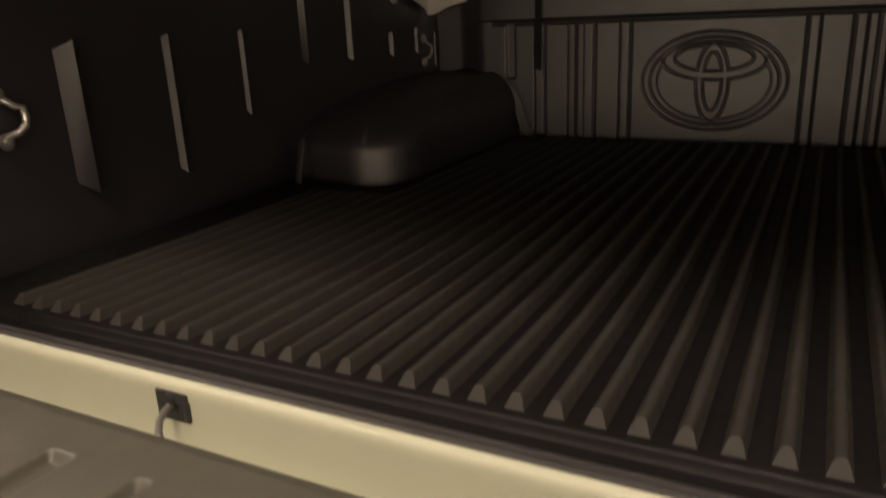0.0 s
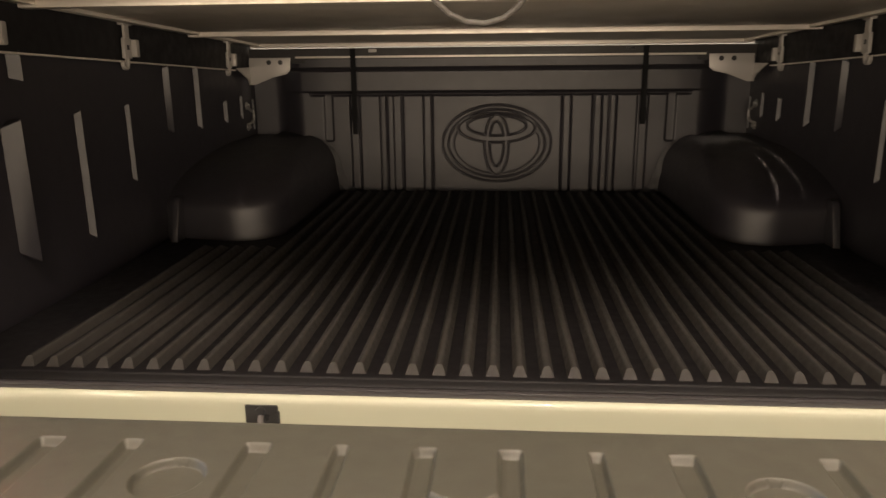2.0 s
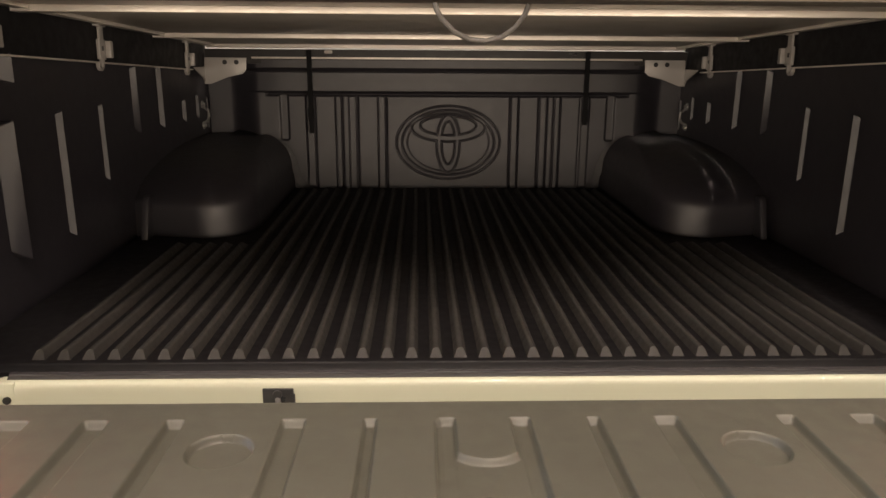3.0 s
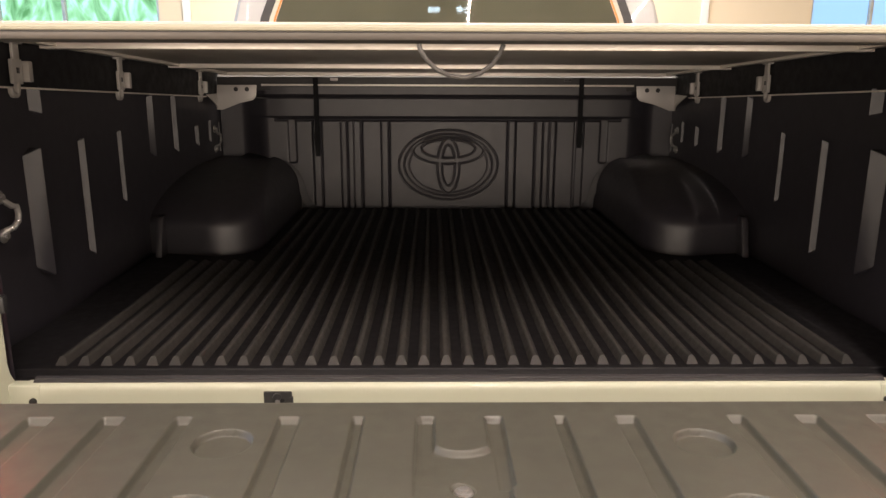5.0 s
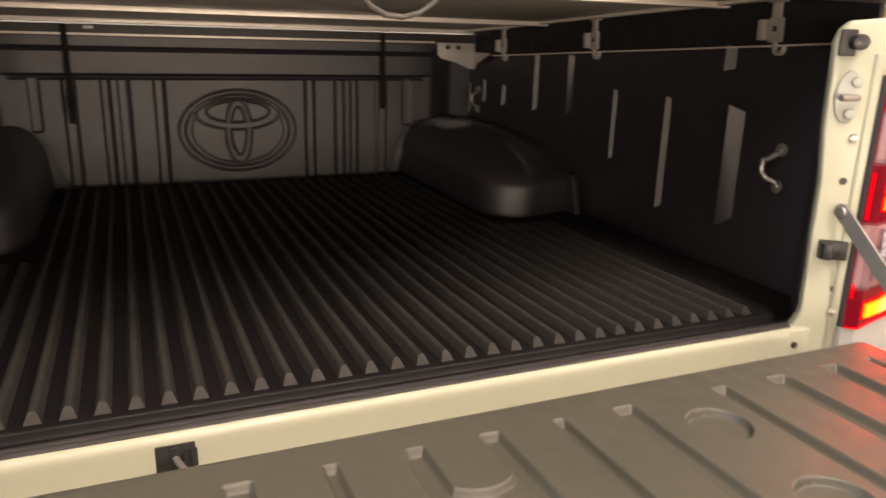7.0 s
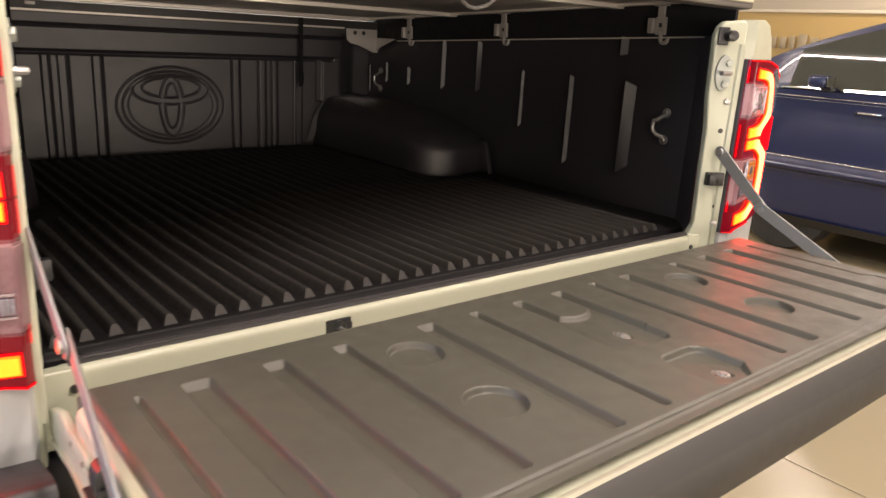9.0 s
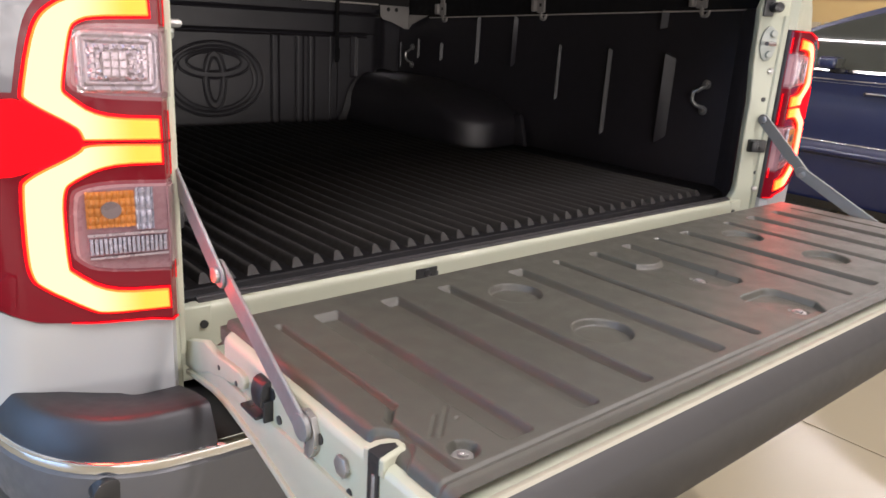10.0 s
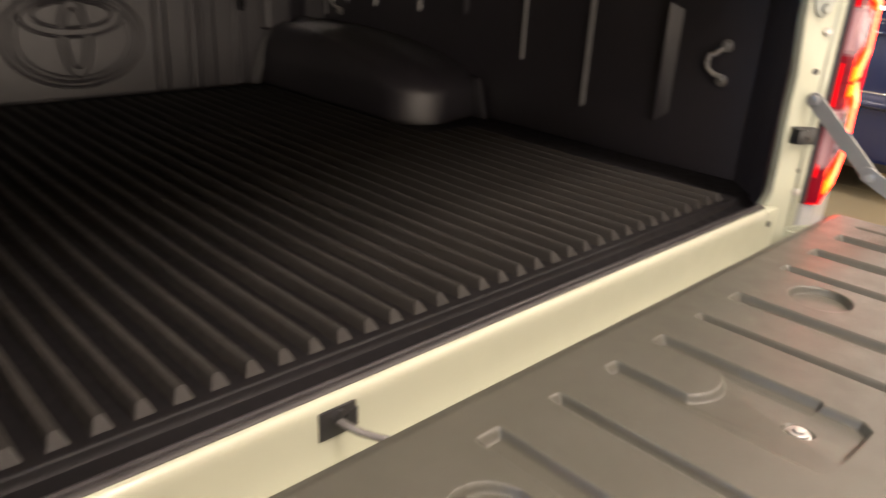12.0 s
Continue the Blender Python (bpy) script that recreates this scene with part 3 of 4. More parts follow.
    part("rubber_stop", on_pillar(join(disc((.021 * cw, 1.346), "y", .0115, -.034, .0, 18, .004), box(-.001, .022 * cw, -.007, .002, 1.326, 1.364, .003)), s), BLACK, pil, "black rubber stop on its base")
part("rear_sill", prism([(-.056, .80), (-.056, .9030), (-.060, .9034), (-.0690, .9028), (-.0722, .9012), (-.0745, .8980), (-.0757, .8935), (-.076, .886), (-.078, .80)], "x", -.674, .660, .0), WHITE_IN, truck, "white painted rear sill of the load bed")
for xx in (-.662, .646):
    part("sill_end", box(xx - .045 if xx < 0 else xx - .012, xx + .012 if xx < 0 else xx + .045, -.0765, -.0545, .80, .9028, .004, 3), WHITE_IN, truck)
    part("hole_plug", disc((xx, .877), "y", .0055, -.0795, -.076, 14), BLACK, truck, "small dark drain hole")
sock = part("cable_socket", join(box(-.313, -.270, -.0785, -.070, .860, .892, .002), box(-.276, -.268, -.0795, -.072, .862, .884, .002)), BLACK, truck, "black square opening with a grey cable")
part("cable", tube([(-.293, -.074, .878), (-.290, -.088, .877), (-.284, -.102, .874), (-.274, -.113, .870), (-.262, -.121, .865), (-.252, -.127, .857)], .0038, 10), CABLE, sock)
part("plug", disc((-.292, .884), "y", .0065, -.082, -.076, 14, .002), BLACK, sock)
part("hinge_beam", box(-.66, .66, -.13, -.080, .70, .815, .006), WHITE_IN, truck)
part("bed_frame", box(-.80, .80, -.028, 1.55, .55, .86, .01), BLACK, truck)
part("bed_front", box(-.86, .86, 1.560, 1.60, .60, 1.375, .008), WHITE, truck)

# Rear lamps.
def rounded(outline):
    """The outline with its gentle bends cut softer; sharp corners stay."""
    pts = [Vector(p) for p in outline]
    out = []
    for i, p in enumerate(pts):
        a, b = pts[i - 1], pts[(i + 1) % len(pts)]
        turn = abs((p - a).angle_signed(b - p, 0.0))
        if .08 < turn < 1.2:
            out += [tuple(p + (a - p) * .25), tuple(p + (b - p) * .25)]
        else:
            out.append(tuple(p))
    return out


def lamp_piece(name, outline, s, off, deep, material, parent, label="", soft=True):
    """A flat outline (distance from the middle, height) bent round the corner as one part of the lamp."""
    outline = rounded(rounded(outline)) if soft and len(outline) > 6 else outline
    return part(name, bent(outline, s, off, deep), material, parent, label, 40)


UPPER = [(.7330, 1.2805), (.7320, 1.2605), (.7864, 1.2574), (.7985, 1.2529), (.8061, 1.2463), (.8128, 1.215), (.8183, 1.1861), (.8168, 1.1791), (.7862, 1.1549), (.7270, 1.1529), (.7265, 1.1306), (.8018, 1.1313), (.8039, 1.1386), (.8081, 1.1453), (.8535, 1.173), (.8532, 1.181), (.8437, 1.2252), (.8343, 1.2531), (.8183, 1.2682), (.8003, 1.2760)]
LOWER = [(.8017, 1.127), (.7265, 1.1250), (.7265, 1.1050), (.7816, 1.1048), (.8181, 1.0866), (.8247, 1.0776), (.8273, 1.0524), (.8269, .9924), (.8242, .9862), (.7891, .9577), (.7265, .9550), (.7260, .9325), (.7936, .9337), (.8076, .939), (.8556, .9735), (.8615, .984), (.8644, 1.0039), (.8624, 1.0794), (.8593, 1.0916), (.8061, 1.1179)]
BODY = [(.713, 1.300), (.7100, 1.18), (.7100, 1.07), (.7098, .924), (.711, .9115), (.744, .9178), (.803, .921), (.8585, .9288), (.8835, .9404), (.905, .957), (.915, 1.0), (.913, 1.10), (.905, 1.20), (.885, 1.265), (.850, 1.290), (.80, 1.300)]
REV = [(.7105, 1.2483), (.7846, 1.2468), (.7962, 1.2429), (.8018, 1.237), (.8091, 1.1921), (.8059, 1.1863), (.7898, 1.1783), (.7105, 1.1755)]
IND = [(.7105, 1.0800), (.7832, 1.0820), (.8093, 1.0768), (.8163, 1.0696), (.8181, 1.0076), (.8143, .9992), (.7957, .9852), (.7105, .9800)]
PANEL_RED = [(.8612, 1.1741), (.8555, 1.1718), (.8108, 1.1447), (.806, 1.1386), (.8039, 1.1313), (.805, 1.1234), (.8092, 1.1186), (.8619, 1.0953), (.880, 1.094), (.889, 1.13), (.880, 1.172)]


def optics(name, s, u0, u1, z0, z1, relief, material):
    """Moulded lamp optics: a fine relief bent round the corner."""
    def place(U, V):
        Y = np.vectorize(lamp_y)(U) - .0032 - relief(U, V)
        return s * (U - .0035), Y, V
    return sheet(name, np.linspace(u0, u1, 72), np.linspace(z0, z1, 48), place, material, 20)


def rev_relief(U, V):
    """Stepped frames round a faceted middle."""
    d = round_rect(U, V, .764, 1.212, .040, .031, .010)
    steps = .0018 * np.abs(np.sin(d * 520))
    grid = .0007 * np.sign(np.sin(U * 700)) * np.sign(np.sin(V * 620))
    return np.where(d > .012, .0012 + .6 * steps + grid, steps)


def swollen(outline, d):
    """The outline moved outwards by d."""
    pts = [Vector((u, z)) for u, z in outline]
    area = sum(p.x * q.y - q.x * p.y for p, q in zip(pts, pts[1:] + pts[:1]))
    out = []
    for i, p in enumerate(pts):
        a, b = (p - pts[i - 1]).normalized(), (pts[(i + 1) % len(pts)] - p).normalized()
        n = Vector((a.y + b.y, -a.x - b.x))
        n = n.normalized() * (d if area > 0 else -d) / max(.55, n.length / 2)
        out.append((p.x + n.x, p.y + n.y))
    return out


def grown(outline, d):
    cu, cz = sum(u for u, z in outline) / len(outline), sum(z for u, z in outline) / len(outline)
    return [(u + d * (1 if u > cu else -1), z + d * (1 if z > cz else -1)) for u, z in outline]


for s in (-1, 1):
    inner = 0 if s > 0 else .003
    lamp = lamp_piece("rear_lamp", [(u - inner if u < .715 else u, z) for u, z in BODY], s, 0, .014, LAMP_RED, truck, "lit rear lamp with amber light guides and clear lenses")
    for outline in (UPPER, LOWER):
        lamp_piece("guide_rim", swollen(outline, .0030), s, .0024, .0015, LAMP_EDGE, lamp, "lit red rim of the light guide")
        edge = lamp_piece("light_guide", outline, s, .006, .005, GUIDE_EDGE, lamp, "glowing amber light guide")
        lamp_piece("guide_core", swollen(outline, -.0016), s, .0068, .002, GUIDE, edge, "yellow-white core of the light guide")
    lamp_piece("red_border", [(.713, 1.2985), (.80, 1.2985), (.850, 1.2885), (.884, 1.264), (.904, 1.199), (.912, 1.10), (.908, 1.10), (.901, 1.199), (.881, 1.261), (.848, 1.286), (.80, 1.2965), (.713, 1.2965)], s, .003, .004, LAMP_EDGE, lamp, "lit red lens border", False)
    lamp_piece("red_border", [(.711, .9120), (.744, .9180), (.803, .9212), (.8285, .9248), (.828, .9256), (.803, .9224), (.744, .9194), (.711, .9134)], s, .003, .004, LAMP_EDGE, lamp, "lit red lens border", False)
    lamp_piece("reflector", PANEL_RED, s, .0045, .004, LAMP_PANEL, lamp, "bright red reflector")
    # The grey base colour stands in for a reflection on the lamp's outer corner.
    lamp_piece("side_lens", [(.862, 1.180), (.8535, 1.225), (.845, 1.255), (.835, 1.270), (.850, 1.283), (.878, 1.258), (.897, 1.20), (.899, 1.182)], s, .0036, .004, LAMP_GREY, lamp, "clear outer corner lens with its grey reflection painted in")
    lamp_piece("side_reflector", [(.880, .948), (.876, .985), (.884, .990), (.896, .975), (.899, .958)], s, .0036, .004, LAMP_RED, lamp, "small dark red side reflector")
    for outline, name in ((REV, "reversing_lamp"), (IND, "indicator_lamp")):
        lens = lamp_piece(name, outline, s, .0015, .0012, LAMP_WHITE, lamp, "clear lens over ribbed reflectors")
        lamp_piece("lens_frame", [(max(u, .7102), z) for u, z in swollen(outline, .0042)], s, .0008, .001, LAMP_RIM, lens, "pink-grey moulded rim of the lens")
        if name == "reversing_lamp":
            part("reflector", optics("reflector", s, .724, .804, 1.181, 1.243, rev_relief, LAMP_CHROME), LAMP_CHROME, lens, "sparkling clear lamp optics")
            bulb = lamp_piece("bulb", [(.7675 + .0135 * a, 1.2105 + .0145 * b) for a, b in ((-1, -.5), (-1, .5), (-.5, 1), (.5, 1), (1, .5), (1, -.5), (.5, -1), (-.5, -1))], s, .0058, .001, LAMP_DARK, lens, "", False)
            for a in range(-1, 2):
                for b in range(-1, 2):
                    du, dz = .0078 * a, .0085 * b
                    lamp_piece("facet", [(.7675 + du - .0032, 1.2105 + dz - .0034), (.7675 + du + .0032, 1.2105 + dz - .0034), (.7675 + du + .0032, 1.2105 + dz + .0034), (.7675 + du - .0032, 1.2105 + dz + .0034)], s, .0066 + .0008 * ((a + b) % 2), .0012, LAMP_CHROME, bulb)
        else:
            part("amber_optics", optics("amber_optics", s, .757, .806, 1.034, 1.075, lambda U, V: .0016 * np.abs(np.sin(U * 520)) + .0012 * np.abs(np.sin(V * 330)), LAMP_AMBER), LAMP_AMBER, lens, "amber indicator optics")
            lamp_piece("bulb", [(.781 + .0105 * math.cos(a), 1.054 + .010 * math.sin(a)) for a in [math.pi * k / 6 for k in range(12)]], s, .0062, .002, LAMP_DARK, lens)
            part("stripe_optics", optics("stripe_optics", s, .738, .7565, 1.030, 1.078, lambda U, V: .0026 * np.abs(np.sin(U * 480)) ** .6 + .0008 * np.abs(np.sin(V * 200)), LAMP_CLEAR), LAMP_CLEAR, lens, "clear striped optics")
            for k in range(17):
                uk = .7262 + .0047 * k
                lamp_piece("tooth", [(uk, 1.0040), (uk, 1.0220), (uk + .0030, 1.0220), (uk + .0030, 1.0040)], s, .0062, .004, LAMP_CLEAR, lens)
            lamp_piece("optics_frame", [(.7245, 1.0245), (.8060, 1.0245), (.8060, 1.0275), (.7245, 1.0275)], s, .0065, .002, LAMP_CHROME, lens)
            lamp_piece("optics_frame", [(.7245, .9990), (.8050, .9985), (.8050, 1.0010), (.7245, 1.0015)], s, .0065, .002, LAMP_CHROME, lens)
        low, high = min(z for u, z in outline), max(z for u, z in outline)
        lamp_piece("side_window", [(.7108 - inner, low + .006), (.7108 - inner, high - .006), (.7225, high - .005), (.7225, low + .005)], s, .004, .002, LAMP_SIDE, lens)
        cover = lamp_piece("cover_lens", grown(outline, -.001), s, .013, .0015, LENS, lens)
        cover.visible_shadow = False
    lamp_piece("divider", [(.712, 1.1265), (.712, 1.1290), (.802, 1.1300), (.802, 1.1282)], s, .0085, .003, LAMP_RED, lamp)
    for za, zb in ((.962, .995), (1.088, 1.160), (1.250, 1.285)):
        lamp_piece("red_border", [(.7110, za), (.7110, zb), (.7122, zb), (.7122, za)], s, .003, .002, LAMP_EDGE, lamp, "lit red lens border")
    part("lamp_seal", prism([(s * (u - inner - .0005), y) for u, y in ((.7045, -.1055), (.7066, -.1090), (.7066, -.1005), (.7045, -.1005))], "z", .912, 1.300), SEAL, lamp)
    part("lamp_mount", prism([(s * (u - inner - .0005), y) for u, y in ((.7043, -.1000), (.7066, -.1000), (.7066, -.070), (.7043, -.070))], "z", .912, 1.300), WHITE_IN, lamp, "white painted edge behind the lamp")

# Rear bumper: raised corner pieces with a soft ledge, a chrome strip and a grey lower skirt.
def bumper_path(n=16):
    """The bumper's outline from the left flank round to the right one: place and outward way."""
    pts = []
    for k in range(n + 1):
        a = math.pi / 2 * k / n
        c, d = max(math.cos(a), 0.0), math.sin(a)
        nx, ny = c ** 1.15 / .151, d ** 1.15 / .222
        w = math.hypot(nx, ny)
        pts.append((.745 + .151 * c ** .85, -.222 * d ** .85, nx / w, -ny / w))
    half = [(.896, .10, 1, 0), (.8955, .04, 1, 0)] + pts + [(.716, -.2235, 0, -1)]
    middle = [(.55, -.2275, 0, -1), (.2, -.2315, 0, -1)]
    return half, middle


def loft(path, profile, closed=False, drop=0.0):
    bm = bmesh.new()
    rows = []
    for x, y, nx, ny in path:
        low = drop * min(1, max(0, (.80 - abs(x)) / .12))
        rows.append([bm.verts.new((x + nx * o, y + ny * o, z - low)) for o, z in profile])
    n = len(profile)
    for a, b in zip(rows, rows[1:]):
        for i in range(n if closed else n - 1):
            j = (i + 1) % n
            bm.faces.new((a[i], a[j], b[j], b[i]))
    if closed:
        bm.faces.new(rows[0])
        bm.faces.new(rows[-1][::-1])
    return bm


HALF, MIDDLE = bumper_path()
flip = lambda pts: [(-x, y, -nx, ny) for x, y, nx, ny in pts]
WHOLE = HALF + MIDDLE + flip(MIDDLE)[::-1] + flip(HALF)[::-1]
bump = part("rear_bumper", prism([(.712, -.215), (.55, -.238), (.2, -.243), (-.2, -.243), (-.55, -.238), (-.712, -.215), (-.712, .05), (.712, .05)], "z", .70, .785, .012, 3), BUMPER, truck, "black plastic rear bumper with chrome strip")
for s in (-1, 1):
    side = HALF if s > 0 else flip(HALF)
    ledge = [(-.020, .70), (-.095, .826), (-.045, .8400), (-.012, .8462), (-.0040, .8465), (-.0005, .8450), (.0025, .8410), (.0100, .8280), (.0190, .8085), (.0190, .70)]
    part("corner_piece", loft(side, ledge, True), BUMPER, bump, "black corner of the bumper with a soft ledge")
part("chrome_strip", loft(WHOLE, [(.010, .8070), (.0195, .8080), (.0235, .8060), (.0245, .8005), (.0220, .7945), (.010, .7940)], True, .006), CHROME, bump, "chrome strip along the bumper")
part("lower_skirt", loft(WHOLE, [(.008, .7930), (.0205, .7935), (.0235, .7900), (.0240, .765), (.016, .70), (-.004, .62), (-.03, .54), (-.06, .50), (-.06, .78)], True, .006), BUMPER_GREY, bump, "grey lower bumper skirt")
for s in (-1, 1):
    part("parking_sensor", disc((s * .829, .774), "y", .018, -.2300, -.19, 24, .003), BLACK, bump)

# Tailgate, folded down level with the bed.
gate = part("tailgate", prism([(-.664, -.178), (-.689, -.203), (-.689, -.595), (-.680, -.618), (.672, -.618), (.682, -.595), (.682, -.205), (.655, -.178)], "z", .853, .9145, .008, 3), WHITE_IN, truck, "white tailgate lowered flat, lined with grey-black ribbed plastic")
GX, GZ = -.012, .9245
GROOVES = [(-.568, .037), (-.473, .031), (-.381, .024), (-.243, .031), (-.153, .018), (.112, .018), (.199, .031), (.345, .024), (.440, .033), (.536, .033)]


def gate_relief(U, V):
    H = np.zeros_like(U)
    d = .0095
    for cx, w in GROOVES:
        inside = round_rect(U, V, cx, -.3840, w / 2, .1810, min(w / 2, .008))
        north = np.clip((-.2250 - V) / .006, 0, 1)
        H = np.maximum(H, d * ramp01(inside, .0050) * north)
    fade = ramp01(V + .460, .170)
    for cx, weight in ((-.0630, fade), (.0262, 1.0)):
        inside = round_rect(U, V, cx, -.300, .0115, .098, .006)
        H = np.maximum(H, d * ramp01(inside, .005) * np.clip((-.2250 - V) / .006, 0, 1) * weight)
    # A shallow pan round a tongue: deepest along its east edge, where a corner is cut, and fading out towards the south-west.
    pan = np.minimum(round_rect(U, V, -.0230, -.335, .0560, .110, .014), (.0300 - U + V + .437) * .7)
    tongue = np.minimum(.0320 - np.abs(U + .0205), np.where(V > -.2755, .05, .0435 - np.hypot(U + .0205, V + .2755)))
    H = np.maximum(H, d * .9 * ramp01(pan, .005) * (1 - ramp01(tongue + .005, .006)) * np.maximum(ramp01(U + .062, .075), fade))
    low = np.minimum(round_rect(U, V, -.013, -.526, .047, .050, .024), (.034 - U + V + .549) * .7)
    low = np.minimum(low, (U + .061 + .040 - (V + .476) * .9) * .7)
    H = np.maximum(H, d * ramp01(low, .005) * np.clip((U + .058) / .09 * .7 + (V + .579) / .10 * .8, 0, 1))
    for cx, cy in ((-.022, -.398), (-.014, -.548), (-.627, -.552)):
        H = np.maximum(H, .0085 * ramp01(.0150 - np.hypot(U - cx, V - cy), .0025))
    for cx, cy, r in ((-.312, -.297, .037), (.278, -.300, .037), (-.314, -.449, .038), (.280, -.452, .038)):
        H = np.maximum(H, d * ramp01(r - np.hypot(U - cx, V - cy), .0034))
    for s in (-1, 1):
        x0 = GX + s * .621
        g1 = round_rect(U, V, x0, -.345, .0058, .118, .005)
        g2 = round_rect(U, V, x0 + s * .018, -.523, .0058, .052, .005)
        slant = (.0058 - np.abs(U - x0 - s * .018 * np.clip((-.455 - V) / .022, 0, 1))) * ((V < -.452) & (V > -.48))
        H = np.maximum(H, .0065 * ramp01(np.maximum(np.maximum(g1, g2), slant), .004))
    for off, lo, hi in ((.006, -.526, -.485), (-.006, -.522, -.494), (.022, -.511, -.507)):
        slash = np.abs((U + .616) - (V + .505) - off) * .71
        H = np.maximum(H, .0016 * ramp01(.0028 - slash, .0026) * ((V < hi) & (V > lo)))
    edge = np.minimum(np.minimum(U + .680, .668 - U), -.159 - V)
    H = np.maximum(H, .0025 * ramp01(.0035 - np.abs(V + .5785), .003))
    H += .0015 * ramp01(-.5815 - V, .007)
    H += .0105 * (1 - ramp01(edge, .015)) ** 2
    H += .006 * ramp01(.0335 - np.hypot(U + .687, V + .509), .004)
    corner = .028 - np.hypot(np.maximum(.028 - np.minimum(U + .680, .668 - U), 0), np.maximum(.028 - (-.159 - V), 0))
    H += .02 * (1 - ramp01(corner, .006)) * (edge < .028)
    H += .010 * ramp01(V + .188, .028)
    return H


def gate_place(U, V):
    return U, V, GZ - gate_relief(U, V) + .004 * np.clip((-.2 - V) / .4, 0, 1)


part("gate_liner", sheet("gate_liner", np.linspace(-.6795, .6675, 934), np.linspace(-.5985, -.1595, 300), gate_place, GATE_PLASTIC), GATE_PLASTIC, gate, "grey-black ribbed plastic gate liner")
part("liner_rim", box(-.6800, .6685, -.5990, -.1720, .8950, .9135, .002), GATE_PLASTIC, gate)
part("edge_strip", prism([(-.604, .905), (-.604, .9190), (-.608, .9225), (-.613, .9232), (-.618, .9205), (-.620, .905)], "x", -.680, .670, .0), EDGE_CREAM, gate, "pale painted upper edge of the gate")
part("end_garnish", prism([(-.6185, .925), (-.626, .9185), (-.640, .905), (-.646, .880), (-.640, .848), (-.60, .838), (-.60, .852), (-.6185, .8535)], "x", -.676, .667, .003), GARNISH, gate, "dark grey plastic garnish along the gate's edge")
for xx, yy, zz in ((-.022, -.398, .9195), (-.014, -.548, .9200), (-.627, -.552, .9200)):
    seat = part("bolt_seat", disc((xx, yy), "z", .0115, zz - .006, zz - .0005, 20, .001), STEEL, gate)
    part("bolt", join(disc((xx, yy), "z", .0095, zz - .002, zz + .0022, 16, .001), disc((xx, yy), "z", .0055, zz + .002, zz + .0045, 6, .001)), STEEL, seat, "zinc bolt head")
for s, xf in ((-1, -.6895), (1, .6825)):
    def side(near, far):
        """Two distances out from the gate's side, as a span of x."""
        return sorted((xf + s * near, xf + s * far))

    part("side_flange", prism([(-.100, .826), (-.145, .833), (-.184, .837), (-.215, .836), (-.248, .831), (-.298, .822), (-.351, .808), (-.40, .794), (-.46, .780), (-.60, .754), (-.60, .862), (-.100, .866)], "x", *side(-.010, .004), .003), WHITE_IN, gate, "flared white lower flange")
    part("flange_lip", prism([(-.100, .824), (-.145, .831), (-.184, .835), (-.215, .834), (-.248, .829), (-.298, .820), (-.351, .806), (-.40, .792), (-.46, .778), (-.60, .752), (-.60, .760), (-.46, .787), (-.40, .801), (-.351, .815), (-.298, .829), (-.248, .838), (-.215, .842), (-.184, .842), (-.145, .838), (-.100, .831)], "x", *side(.002, .008), .002), WHITE_IN, gate)
    st = part("bump_stop", join(box(*side(-.001, .014), -.314, -.276, .8625, .8670, .002), box(*side(-.001, .010), -.326, -.3222, .864, .888, .001)), BLACK, gate, "black rubber bump stop on a bracket")
    block = [(-.001, .876), (.0085, .876), (.0110, .880), (.0120, .889), (.0115, .898), (.0090, .905), (.0045, .9085), (-.001, .9090)]
    part("rubber_block", prism([(xf + s * o, z) for o, z in block], "y", -.3220, -.2985, .0015), STOP_RUBBER, st)
    for yy, zz, rr in ((-.324, .895, .007), (-.340, .872, .005), (-.421, .892, .006), (-.474, .864, .004)):
        part("hole_plug", disc((yy, zz), "x", rr, *side(-.002, .001), 12), BLACK, gate, "small dark hole")
    part("bolt", disc((-.464, .887), "x", .0115, *side(0, .005), 6, .002), STEEL, gate)
    part("stay_bracket", prism([(-.385, .890), (-.385, .908), (-.400, .915), (-.414, .912), (-.421, .898), (-.420, .879), (-.412, .868), (-.402, .868), (-.401, .880)], "x", *side(-.001, .006), .001), STEEL, gate)
    part("hinge_arm", prism([(-.096, .832), (-.094, .866), (-.107, .874), (-.135, .884), (-.159, .892), (-.176, .890), (-.192, .888), (-.225, .891), (-.258, .8925), (-.267, .890), (-.2710, .884), (-.266, .875), (-.230, .868), (-.194, .862), (-.172, .856), (-.145, .844)], "x", *side(-.004, .006), .003, 3), WHITE_IN, gate, "white painted stamped hinge arm")
    for yy, zz in ((-.203, .876), (-.250, .876)):
        part("rivet", disc((yy, zz), "x", .0035, *side(0, .0068), 12, .001), LIP, gate)
    rim = [(-.001, -.4945), (.012, -.4925), (.024, -.4955), (.031, -.5030), (.0315, -.5120), (.027, -.5185), (.018, -.5195), (.009, -.5215), (-.001, -.5255)]
    latch = part("latch", prism([(xf - s * a, y) for a, y in rim], "z", .906, .9240, .003, 3), WHITE_IN, gate, "white latch rim round a dark slot")
    slot = [(-.0015, -.5030), (.012, -.5020), (.0240, -.5070), (.0225, -.5135), (.012, -.5155), (.004, -.5180), (-.0015, -.5190)]
    part("slot", join(prism([(xf - s * a, y) for a, y in slot], "z", .860, .9246, .0), box(*side(-.004, .0016), -.5170, -.5060, .858, .9180, .001)), BLACK, latch)
    part("latch_bolt", box(*side(-.003, .0024), -.5145, -.5100, .862, .905, .001), STEEL, latch)
